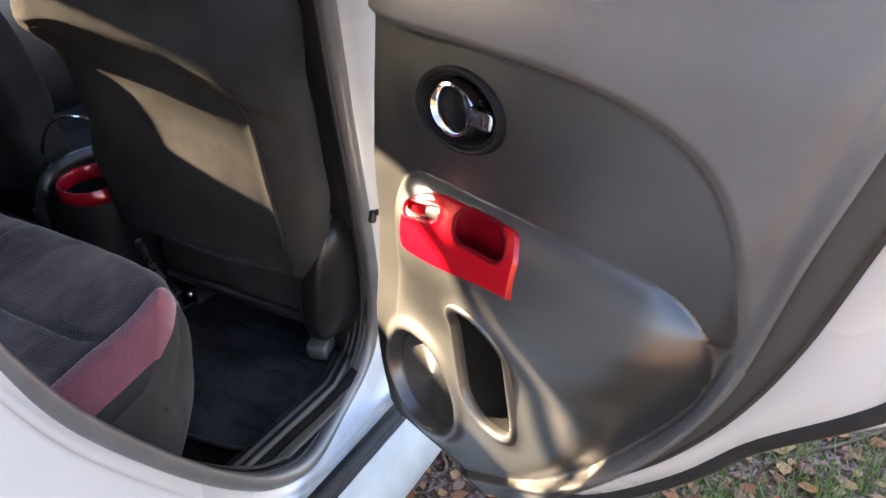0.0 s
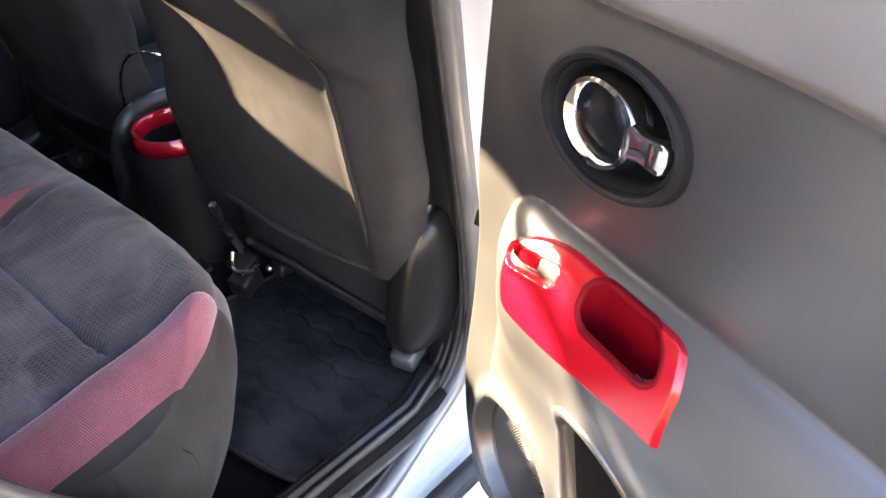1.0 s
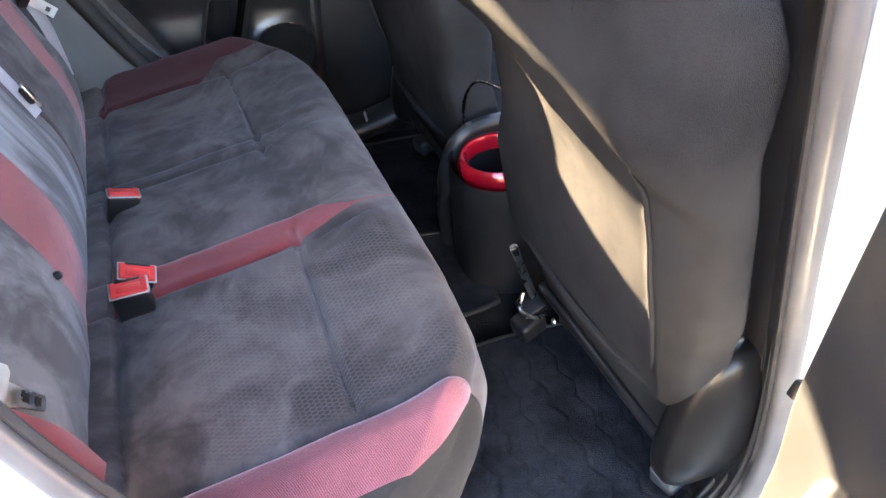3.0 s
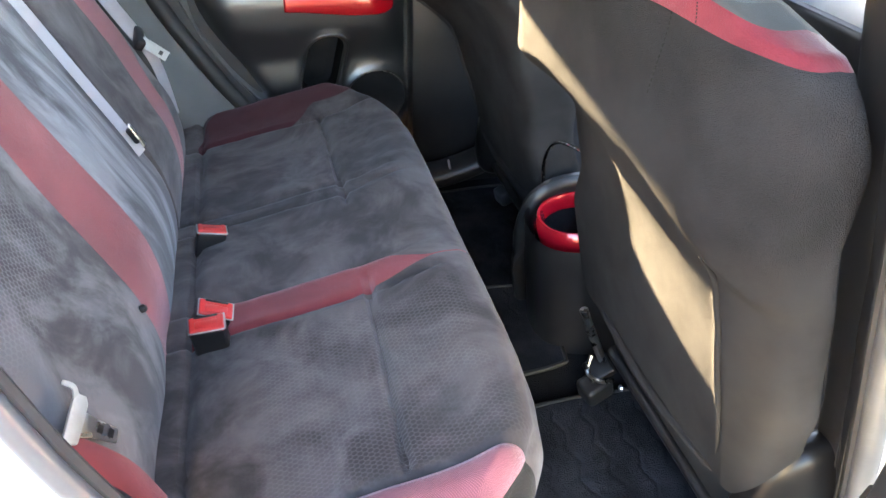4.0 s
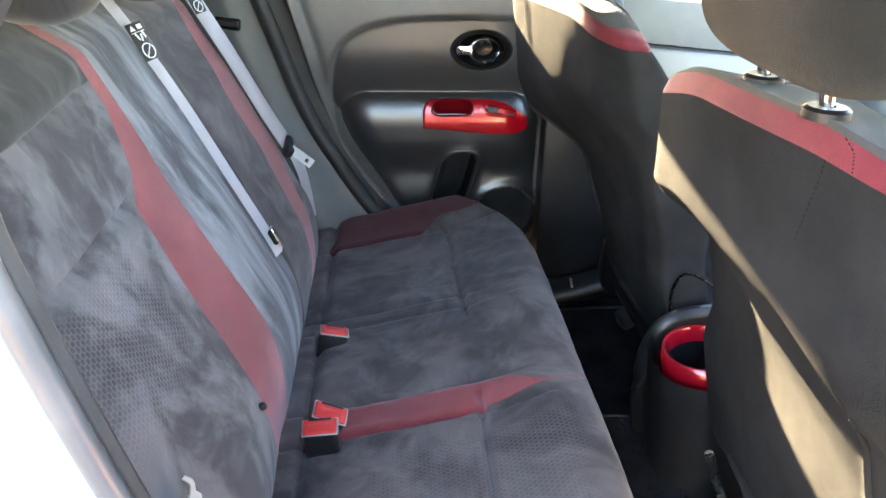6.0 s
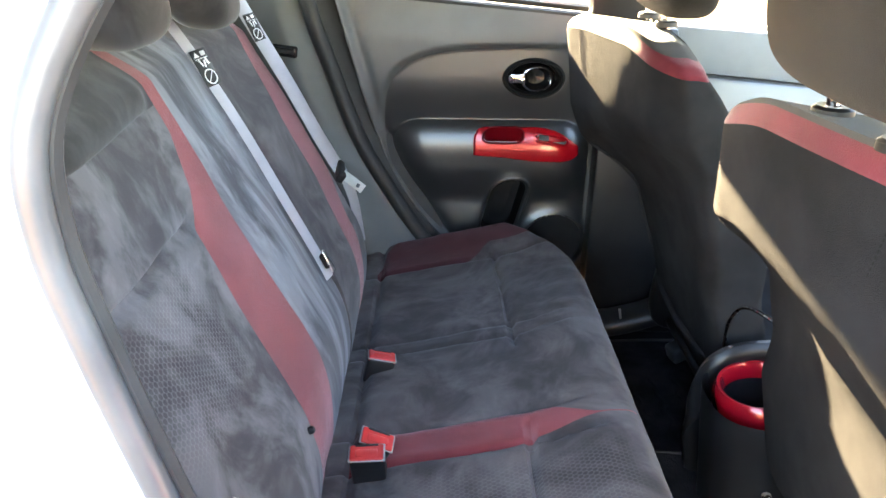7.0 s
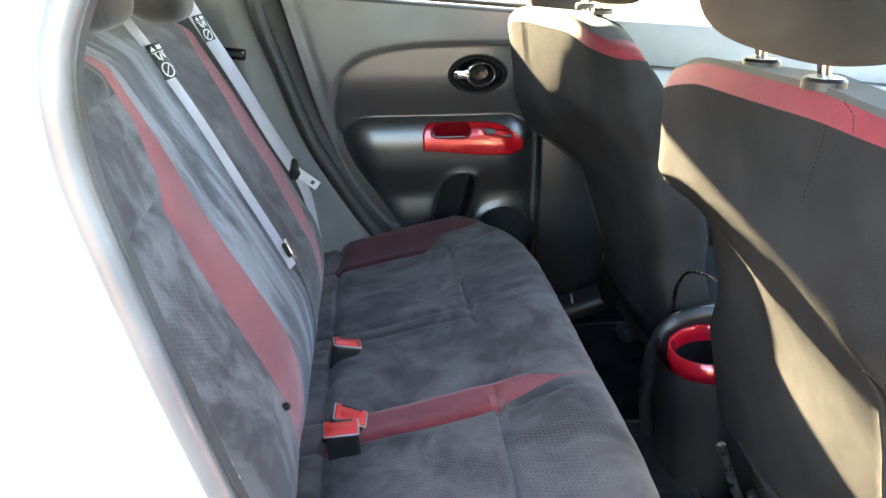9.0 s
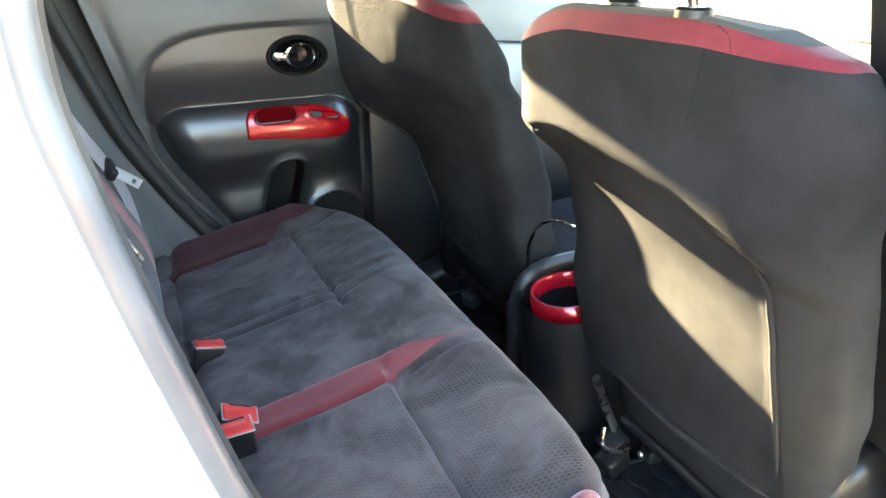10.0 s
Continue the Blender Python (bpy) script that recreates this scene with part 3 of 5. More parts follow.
part("pane", prism([(-0.72, 0), (0.60, 0), (0.52, 1), (-0.64, 1)], lambda u, v, w: (2.15 - 0.72 * v + w * 0.6, u, 1.02 + 0.52 * v + w), 0.0, 0.004), GLASS, shield)


single("firewall", prism([(-0.76, 0.36), (0.70, 0.36), (0.70, 1.0), (-0.76, 1.0)], lambda u, v, w: (w, u, v), 2.12, 2.16, 0.01), CARPET, "black carpeted firewall ahead of the footwell", "firewall", kind="structure")

# ---- floor ----
def floor_spot(u, v):
    x, y = -0.8 + 3.0 * u, -0.74 + 1.43 * v
    tunnel = 0.055 * smooth01((0.16 - abs(y + 0.06)) / 0.07)
    toe = 0.25 * smooth01((x - 1.7) / 0.45)
    side = 0.03 * (smooth01((-0.66 - y) / 0.06) + smooth01((y - 0.60) / 0.06))
    return (x, y, 0.375 + tunnel + toe + side + 0.004 * noise.noise(Vector((x * 12, y * 12, 0))))


single("floor", thicken(surface(floor_spot, 90, 80), 0.02), CARPET, "black carpet on the car floor", "floor", kind="structure")


def floor_mat(name, x0, x1, y0, y1, z, ribs, label):
    def spot(u, v):
        a, b = 2 * u - 1, 2 * v - 1
        k = 1 - 0.10 * (a * a) * (b * b)
        x, y = (x0 + x1) / 2 + a * k * (x1 - x0) / 2, (y0 + y1) / 2 + b * k * (y1 - y0) / 2
        edge = max(abs(a), abs(b))
        zig = abs(((y / 0.07) % 1) - 0.5) * 0.030 + 0.006 * noise.noise(Vector((x * 14, y * 14, 4)))
        line = math.cos(2 * math.pi * (x + zig) / 0.056)
        h = ribs * smooth01((line - 0.86) / 0.13) * smooth01((0.93 - edge) / 0.05)
        return (x, y, z - h - 0.004 * smooth01((edge - 0.97) / 0.03) + 0.003 * noise.noise(Vector((x * 9, y * 9, 1))))
    t = thing(name, ((x0 + x1) / 2, (y0 + y1) / 2, z), label, "floor mat", "floor mats")
    part("carpet_pad", thicken(surface(spot, 150, 150), 0.006), MAT_CARPET, t)
    edge = [spot(u, v) for u, v in [(0, i / 24) for i in range(24)] + [(i / 24, 1) for i in range(24)] + [(1, 1 - i / 24) for i in range(24)] + [(1 - i / 24, 0) for i in range(24)]]
    part("edge_binding", sweep([(x, y, q + 0.002) for x, y, q in edge], circle(0.005, 8), True), RUBBER, t, "stitched black edge binding")


floor_mat("floor_mat", 0.70, 1.30, -0.715, -0.235, 0.396, 0.0035, "black carpet floor mat with wavy zigzag ribs")
floor_mat("floor_mat", 0.74, 1.30, 0.10, 0.60, 0.396, 0.002, "black carpet floor mat beside the far sill")
floor_mat("tunnel_mat", 0.72, 0.95, -0.20, 0.075, 0.448, 0.001, "plain black carpet mat over the floor tunnel")


# ---- rear seat cushion ----
def cushion_top(x, y):
    z = 0.70 + 0.21 * (x - 0.54)
    z += 0.018 * math.exp(-((x - 0.665) / 0.055) ** 2)
    ends = max((-0.50 - y) / 0.20, (y - 0.50) / 0.20, 0)
    z += 0.02 * smooth01(ends * 1.4) - 0.045 * smooth01((ends - 0.62) / 0.38)
    z -= 0.014 * math.exp(-((x - 0.264) / 0.007) ** 2)
    z -= 0.016 * math.exp(-((x - 0.559 + 0.03 * abs(y + 0.04)) / 0.0058) ** 2) * smooth01((0.56 - abs(y + 0.04)) / 0.03) * smooth01((abs(y + 0.04) - 0.10) / 0.04)
    for s, d in ((-0.600, 0.008), (-0.212, 0.007), (-0.133, 0.005), (0.118, 0.005), (0.16, 0.005), (0.49, 0.008)):
        z -= d * math.exp(-((y - s) / 0.006) ** 2) * smooth01((0.715 - x) / 0.06)
    z += 0.004 * noise.noise(Vector((x * 9, y * 9, 5))) + 0.0015 * noise.noise(Vector((x * 30, y * 30, 8)))
    return z


def cushion_front(y):
    return lerp_table(((-0.70, 0.55), (-0.69, 0.585), (-0.66, 0.635), (-0.62, 0.675), (-0.56, 0.712), (-0.48, 0.73), (-0.38, 0.738), (0.30, 0.735), (0.40, 0.722), (0.50, 0.69), (0.58, 0.65), (0.64, 0.60), (0.68, 0.55), (0.70, 0.50)), y)


def cushion_rear(y):
    return lerp_table(((-0.70, 0.47), (-0.69, 0.42), (-0.66, 0.35), (-0.60, 0.26), (-0.52, 0.19), (-0.45, 0.17), (0.50, 0.17), (0.58, 0.20), (0.64, 0.25), (0.68, 0.33), (0.70, 0.42)), y)


def cushion_spot(y, s):
    """s from 0 (rear) to 0.72 runs over the top, to 1 down the front."""
    x0, x1 = cushion_rear(y), cushion_front(y)
    if s < 0.08:
        k = s / 0.08
        return (x0, y, cushion_top(x0, y) - 0.10 * (1 - k) - 0.012 * (1 - k))
    if s <= 0.72:
        k = (s - 0.08) / 0.64
        x = x0 + (x1 - 0.035 - x0) * k
        return (x, y, cushion_top(x, y))
    k = (s - 0.72) / 0.28
    top = cushion_top(x1 - 0.035, y)
    if k < 0.4:
        a = k / 0.4 * math.pi / 2
        return (x1 - 0.035 + 0.035 * math.sin(a), y, top - 0.045 * (1 - math.cos(a)))
    q = (k - 0.4) / 0.6
    return (x1 + 0.030 * math.sin(math.pi * min(1.0, q ** 0.7)) - 0.07 * q ** 1.6, y, top - 0.045 - (top - 0.045 - 0.40) * q)


def strip_lines(x):
    """The seams that run fore and aft, at the distance x along the car."""
    tip, low, high = smooth01((x - 0.56) / 0.14), smooth01((x - 0.50) / 0.17), smooth01((x - 0.575) / 0.095)
    return [-0.70, -0.678, -0.600, -0.212 + 0.026 * low, -0.133 - 0.050 * high, 0.118 + 0.012 * tip, 0.162 - 0.028 * tip, 0.492 + 0.07 * smooth01((x - 0.5) / 0.1), 0.70]


cushion = thing("rear_bench", (0.45, 0.0, 0.38), "dark grey suede rear bench seat with red woven inserts", "car seat")


def cushion_panel(k, columns):
    def spot(u, v):
        mid = cushion_spot(0.0, v)
        lines = strip_lines(mid[0] if v < 0.72 else 0.7025)
        y = lines[k] + (lines[k + 1] - lines[k]) * u
        return cushion_spot(y, v)
    return spot


for k, (name, mat, cols, label) in enumerate((("side_skirt", SIDE_CLOTH, 8, "dark cloth side skirt"), ("side_insert", HAZED_WEAVE, 22, "red woven side insert"), ("seat_panel", SUEDE_SEAT, 50, "dark suede panel embossed with honeycomb"),
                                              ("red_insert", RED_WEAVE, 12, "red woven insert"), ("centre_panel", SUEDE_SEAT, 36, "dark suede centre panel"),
                                              ("dark_insert", SUEDE_SEAT, 10, "dark suede insert"), ("seat_panel", SUEDE_SEAT, 46, "dark suede panel"), ("side_insert", DARK_RED_WEAVE, 28, "red woven side insert, darkened for shade on the far side"))):
    front = 1.0 if mat is SUEDE_SEAT else 0.76
    back = 0.193 if k in (3, 7) else 0.0
    if k == 1:
        # the near insert ends in a curve that runs back along the bench's corner
        cover, turn_in = cushion_panel(k, cols), lambda u: 0.738 + 0.087 * (1 - (1 - u) ** 2)
        part(name, surface(lambda u, v: cover(u, v * turn_in(u)), cols, 90), mat, cushion, label)
        part("front_skirt", surface(lambda u, v: cover(u, turn_in(u) + (1 - turn_in(u)) * v), cols, 40), SIDE_CLOTH, cushion)
        continue
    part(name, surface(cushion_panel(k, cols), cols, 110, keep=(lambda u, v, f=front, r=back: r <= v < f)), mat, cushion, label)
    if back:
        part("rear_strip", surface(cushion_panel(k, cols), cols, 110, keep=(lambda u, v, r=back: v < r)), SUEDE_SEAT, cushion)
    if front < 1:
        part("front_skirt", surface(cushion_panel(k, cols), cols, 110, keep=(lambda u, v, f=front: v >= f)), SIDE_CLOTH, cushion)


for y, sign in ((-0.70, -1), (0.70, 1)):
    rim = [cushion_spot(y, i / 60) for i in range(61)] + [(cushion_rear(y), y, 0.40)]
    part("end_skirt", mesh(rim + [(sum(p[0] for p in rim) / 62, y + sign * 0.014, 0.53)], [(i, (i + 1) % 62, 62) for i in range(62)]), SIDE_CLOTH, cushion)
single("seat_riser", prism([(0.0, -0.66), (0.60, -0.66), (0.60, 0.62), (0.0, 0.62)], lambda u, v, w: (u, v, w), 0.36, 0.58, 0.01), CARPET, "black carpeted step under the rear bench", "seat base", kind="structure")

# ---- rear backrest ----
def back_x(y, z):
    x = 0.225 - 0.5 * (z - 0.76) - 0.05 * max(0, z - 1.1)
    x -= 0.065 * min(1.0, max(0.0, (0.80 - z) / 0.17)) ** 1.7
    end = max((-0.50 - y) / 0.14, (y - 0.47) / 0.14, 0)
    x -= 0.10 * smooth01(end) ** 2
    x += 0.012 * math.exp(-((y + 0.40) / 0.15) ** 2) * math.exp(-((z - 1.2) / 0.08) ** 2) * 2
    x -= 0.012 * math.exp(-((z - 1.07 - 0.1 * max(0, y + 0.25)) / 0.007) ** 2) * smooth01((-0.20 - y) / 0.03)
    x += 0.010 * math.exp(-((y - 0.02) / 0.05) ** 2) * math.exp(-((z - 0.98) / 0.16) ** 2)
    x -= 0.02 * math.exp(-((y - 0.145) / 0.006) ** 2) * smooth01((1.22 - z) / 0.05)
    top = smooth01((z - 1.23) / 0.06)
    return x - 0.05 * top + 0.004 * noise.noise(Vector((y * 8, z * 8, 2)))


LINE_A = ((0.62, -0.24), (0.75, -0.262), (0.98, -0.236), (1.06, -0.222), (1.10, -0.165), (1.17, -0.115), (1.30, -0.085))
LINE_B = ((0.62, -0.12), (0.75, -0.112), (0.85, -0.098), (1.06, -0.095), (1.15, -0.083), (1.30, -0.055))
LINE_C = ((0.62, 0.30), (0.82, 0.335), (0.94, 0.375), (1.07, 0.375), (1.16, 0.40), (1.30, 0.44))
LINE_D = ((0.62, 0.40), (0.82, 0.435), (0.94, 0.50), (1.10, 0.51), (1.30, 0.50))


def back_lines(z):
    return [-0.64, lerp_table(LINE_A, z), lerp_table(LINE_B, z), 0.145, lerp_table(LINE_C, z), lerp_table(LINE_D, z), 0.61]


backrest = cushion


def back_panel(k):
    def spot(u, v):
        z = 0.60 + 0.70 * v
        zz = min(z, 1.28)
        lines = back_lines(zz)
        y = lines[k] + (lines[k + 1] - lines[k]) * u
        return (back_x(y, z), y, z - 0.04 * smooth01((max(-0.45 - y, y - 0.42, 0)) / 0.2) * v)
    return spot


for k, (name, mat, cols, label) in enumerate((("back_panel", SUEDE_BACK, 60, "bluish grey suede panel embossed with honeycomb"), ("red_stripe", RED_WEAVE, 16, "red woven stripe"),
                                              ("centre_panel", SUEDE_CENTRE, 40, "brushed grey suede back panel"), ("back_panel", SUEDE_SEAT, 30, "dark suede panel"),
                                              ("red_stripe", RED_WEAVE, 14, "red woven stripe"), ("end_bolster", SUEDE_BACK, 20, ""))):
    part(name, surface(back_panel(k), cols, 120, keep=(lambda u, v, k=k: k or v < 0.864)), mat, backrest, label)


def shoulder_roll(u, v):
    """The rounded roll over the near top of the backrest, ending under the headrest."""
    x, y, z = back_panel(0)(u, 0.862 + 0.138 * v)
    ends = smooth01(u / 0.06) * smooth01((1 - u) / 0.10)
    return (x + (0.020 * math.sin(math.pi * min(1.0, 0.5 * v + 0.5 * math.sqrt(v))) - 0.004) * ends, y, z )


part("shoulder_roll", surface(shoulder_roll, 60, 30), SUEDE_ROLL, backrest, "dark grey suede shoulder roll")
part("back_board", prism([(-0.63, 0.60), (0.60, 0.60), (0.60, 1.20), (0.52, 1.29), (-0.54, 1.29), (-0.63, 1.22)], lambda u, v, w: (w - 0.5 * (v - 0.6), u, v), 0.14, 0.20, 0.01), CARPET, backrest)
part("button", lathe([(0, 0.004), (0.004, 0.004), (0.006, 0.001), (0.006, -0.004)], 14, pose(0.222, -0.275, 0.772, 0, 64, 0)), BLACK_PLASTIC, backrest, "small round black guide button")


def headrest_mesh(cx, cy, cz, wx, wy, wz, lean, power=3.0):
    def spot(u, v):
        a, b = 2 * math.pi * u, math.pi * (v - 0.5)
        ca, sa, cb, sb = math.cos(a), math.sin(a), math.cos(b), math.sin(b)
        e = 2 / power
        p = lambda q: math.copysign(abs(q) ** e, q)
        x, y, z = wx * p(cb) * p(ca), wy * p(cb) * p(sa), wz * p(sb)
        return (cx + x - lean * z, cy + y * (1 - 0.06 * sb), cz + z)
    return surface(spot, 56, 36, wrap=True)


for y, w, z in ((-0.235, 0.105, 1.395), (0.115, 0.09, 1.37), (0.41, 0.09, 1.40)):
    h = thing("rear_headrest", (-0.02, y, 1.30), "charcoal suede rear headrest resting low on the backrest", "headrest", "rear headrests")
    part("pad", headrest_mesh(-0.002, y, z, 0.055, w, 0.088, 0.35), SUEDE_HEAD, h)


# ---- front seats ----
REAR_FACE = ((0.60, 0.947), (0.70, 0.925), (0.80, 0.903), (0.90, 0.880), (0.93, 0.873), (1.00, 0.849), (1.06, 0.827), (1.09, 0.819), (1.25, 0.816), (1.29, 0.826))
HOLLOW = ((-0.25, -0.015), (-0.12, 0.0), (0.0, 0.025), (0.10, 0.060), (0.20, 0.090), (0.30, 0.096))
CREASE = ((-0.25, 1.015), (-0.19, 1.040), (-0.10, 1.072), (0.0, 1.092), (0.12, 1.112), (0.25, 1.118))


def front_seat(yc, s, dx, shear, wide, low, outer, inner, label):
    """A front seat seen from behind; s is +1 where its outer side faces the near door. Its shoulder pad overhangs the sewn panel."""
    seat = thing("front_seat", (1.15, yc, 0.40), label, "car seat", "front seats")
    half = ((0.60, 0.22), (0.66, 0.245), (0.80, 0.25), (0.95, 0.25), (1.10, 0.255), (1.17, 0.254), (1.215, 0.252), (1.235, 0.250), (1.255, 0.244), (1.268, 0.230), (1.276, 0.196), (1.285, 0.12))

    def spine(z, q=0.0):
        return lerp_table(REAR_FACE, z - lerp_table(HOLLOW, q) * smooth01((z - 0.80) / 0.1) * smooth01((1.19 - z) / 0.14)) + dx * max(0.0, (z - 0.72) / 0.40)

    def spot(u, v):
        a = 2 * math.pi * u
        k = v + 0.026 * smooth01(-s * math.sin(a) / 0.8) * smooth01((v - 0.70) / 0.19) * smooth01((1 - v) / 0.10)
        z = 0.64 + 0.64 * (1 - (1 - k) ** 1.35) if v < 1 else 1.28
        w = wide * lerp_table(half, z)
        e = 2 / (4.2 + 2.4 * (math.sin(a) * s > 0) * smooth01((1.06 - z) / 0.10))
        ca, sa = math.cos(a), math.sin(a)
        px, py = -math.copysign(abs(ca) ** e, ca), math.copysign(abs(sa) ** e, sa)
        thick = 0.062 * (1 - 0.45 * smooth01((z - 1.15) / 0.13))
        dy = py * w * (1 + outer * smooth01((z - 0.74) / 0.10) * (py * s < 0) + inner * smooth01((1.09 - z) / 0.10) * (py * s > 0))
        q = s * dy
        x = spine(z, q) + thick + px * thick
        if ca > 0:
            crease = lerp_table(CREASE, q) - low
            edge = smooth01((q - 0.17) / 0.07)
            x -= 0.018 * (1 - 0.75 * edge) * smooth01((z - crease + 0.035 + 0.05 * edge) / (0.040 + 0.05 * edge))
            x += 0.0035 * math.exp(-((z - crease) / 0.004) ** 2) * smooth01((0.24 - abs(q)) / 0.03)
            d = max(abs(dy) - 0.192, z - crease)
            x += 0.003 * math.exp(-(d / 0.005) ** 2) + 0.004 * smooth01((0.0 - d) / 0.015)
            x += 0.005 * (abs(dy) / 0.25) ** 2 + 0.16 * max(0.0, -q - 0.196)
            x += 0.003 * noise.noise(Vector((dy * 8, z * 8, yc)))
        x -= shear * (dy + 0.187) * smooth01((z - 0.895 - lerp_table(HOLLOW, q)) / 0.13)
        drop = 0.042 * smooth01((abs(dy) - 0.08) / 0.18) * v * (0.55 if q < 0 else 0.85)
        drop += 0.014 * (ca < 0) * abs(px) * smooth01((v - 0.8) / 0.2)
        return (x, yc + dy, z - drop)

    band = lambda u, v: 0.892 <= v < 0.966 and (u < 0.36 or u > 0.64)
    cap = lambda u, v: v >= 0.966 or (v >= 0.892 and 0.36 <= u <= 0.64)
    panel_low = lambda u, v: v < 0.892
    part("backrest", surface(spot, 168, 120, wrap=True, keep=panel_low), SEAT_CLOTH, seat, "dark brown grey cloth seat back with sewn panel")
    part("red_band", surface(spot, 168, 120, wrap=True, keep=band), BAND_WEAVE, seat, "red woven band along the top")
    part("top_cover", surface(spot, 168, 120, wrap=True, keep=cap, cap=False), LIT_TOP_CLOTH, seat, "cloth top, made paler for the sky light on it")
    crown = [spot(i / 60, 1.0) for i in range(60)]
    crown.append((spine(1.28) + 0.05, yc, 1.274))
    part("top_cover", mesh(crown, [(i, (i + 1) % 60, 60) for i in range(60)]), LIT_TOP_CLOTH, seat)
    # broken stitching down the shoulder pad and across the band, piping down the panel's outer side
    def strand(u0, v0, u1, v1, count, thick):
        for k in range(count):
            p, q = (Vector(spot((u0 + (u1 - u0) * t) % 1.0, v0 + (v1 - v0) * t)) + Vector((-0.0006, 0, 0)) for t in (k / count, (k + 0.55) / count))
            part("stitch", sweep([p, q], circle(thick, 5), up=(0, 1, 0)), STITCH, seat)
    sign = -1 if s > 0 else 1
    strand(sign * 0.030, 0.892, sign * 0.022, 0.715, 15, 0.0008)
    strand(sign * 0.052, 0.966, sign * 0.050, 0.892, 9, 0.0006)
    side = lambda t: min((i / 4000 * 0.2 for i in range(4000)), key=lambda k: abs(abs(spot((sign * k) % 1.0, t)[1] - yc) - 0.193))
    run = [Vector(spot((sign * side(0.07 + 0.048 * i)) % 1.0, 0.07 + 0.048 * i)) for i in range(10)]
    part("piping", sweep([p + Vector((-0.003, 0, 0)) for p in rail(run)], lambda t: circle(0.0042 * max(0.15, min(1.0, 10 * t, 10 - 10 * t)), 8), up=(0, 1, 0)), SEAT_CLOTH, seat, "sewn cloth piping down the panel edge")
    # headrest on two chrome posts
    hx, hz = 0.806 + (dx + 0.055 if s < 0 else 0.0) - 0.5 * shear * 0.187, 1.366
    head = part("headrest", headrest_mesh(hx + 0.004, yc - (0.01 if s > 0 else 0.035), hz + 0.012, 0.056, 0.172, 0.082, 0.16, 3.2), HEAD_CLOTH, seat, "greige cloth headrest")
    for d in (-0.062, 0.062):
        part("post", sweep([(hx + 0.012, yc - s * 0.02 + d, 1.265), (hx, yc - s * 0.02 + d, 1.34)], circle(0.0065, 12), up=(1, 0, 0)), CHROME, seat, "chrome headrest post")
        part("post_collar", lathe([(0.007, 0.005), (0.017, 0.005), (0.0205, 0.002), (0.021, -0.006)], 24, pose(hx + 0.010, yc - s * 0.02 + d, 1.281)), BLACK_PLASTIC, seat, "round black plastic collar")
    # seat pan, side covers and rails
    part("seat_pan", rbox((0.50, 0.46, 0.14), 0.04, pose(1.24, yc, 0.60, 0, -6, 0)), SEAT_CLOTH, seat)
    part("pan_frame", rbox((0.42, 0.40, 0.04), 0.01, pose(1.22, yc, 0.505)), BLACK_PLASTIC, seat)
    out = yc - s * 0.235
    part("recliner_cover", headrest_mesh(1.040, out + s * 0.004, 0.612, 0.086, 0.036, 0.132, -0.10, 3.0), COVER_BLACK, seat, "satin black moulded recliner cover")
    for d in (-0.19, 0.19):
        part("rail", rbox((0.48, 0.035, 0.03), 0.006, pose(1.29, yc + d, 0.42)), BLACK_PLASTIC, seat)
        # door-side caps take the lighter colour that stands for light on them
        foot = part("rail_end", rbox((0.058, 0.048, 0.044), 0.009, pose(0.955 + (0.080 if d * s < 0 else 0.02), yc + d * 1.02, 0.430, 0, -18, 14)), LIT_CAP if d * s < 0 else BLACK_PLASTIC, seat, "black plastic rail end cap")
    part("cross_tube", sweep([(1.0, yc - 0.2, 0.515), (1.0, yc + 0.2, 0.515)], circle(0.011, 10)), BLACK_PLASTIC, seat)
    inn = yc + s * 0.205
    part("adjuster_bar", sweep(rail([(0.93, inn, 0.62), (0.955, inn + s * 0.005, 0.56), (0.985, inn, 0.49)]), circle(0.008, 8)), STEEL, seat, "thin bare metal side bar")
    bracket = part("hook_bracket", rbox((0.05, 0.045, 0.02), 0.004, pose(0.985, inn + 0.005, 0.462, 20, -30, 0)), BLACK_PLASTIC, seat, "black bracket below the backrest")
    part("hook_wire", sweep(rail([(0.97, inn + s * 0.015, 0.49), (0.96, inn, 0.46), (0.975, inn - s * 0.03, 0.462), (0.985, inn - s * 0.05, 0.485)]), circle(0.004, 8)), STEEL, seat)
    part("bolt", lathe([(0, 0.005), (0.005, 0.004), (0.007, 0.0)], 12, pose(1.0, inn - s * 0.06, 0.47, 0, -90, 0)), STEEL, seat, "bright bolt head")
    part("hem", sweep(rail([(0.945, yc - 0.185, 0.652), (0.936, yc, 0.645), (0.945, yc + 0.185, 0.652)]), lambda t: circle(0.007 * max(0.1, min(1.0, 12 * t, 12 - 12 * t)), 8)), SEAT_CLOTH, seat)
    return seat


front_seat(-0.443, 1, 0.0, 0.14, 1.0, 0.0, 0.06, 0.19, "dark cloth driver seat with red band and headrest")
front_seat(0.300, -1, -0.035, 0.20, 1.0, 0.03, 0.16, 0.0, "dark cloth passenger seat with red band and headrest")


# ---- rear doors ----
DOOR_H = Vector((0.987, -0.834, 0.0))
OPEN = radians(67)
DOOR_D = Vector((-math.cos(OPEN), -math.sin(OPEN), 0))
DOOR_N = Vector((-math.sin(OPEN), math.cos(OPEN), 0))
TRIM_LOW = 0.505
TRIM_FRONT = ((0.505, 0.27), (0.515, 0.205), (0.545, 0.153), (0.60, 0.135), (0.668, 0.122), (0.72, 0.117), (0.95, 0.115), (1.30, 0.125))
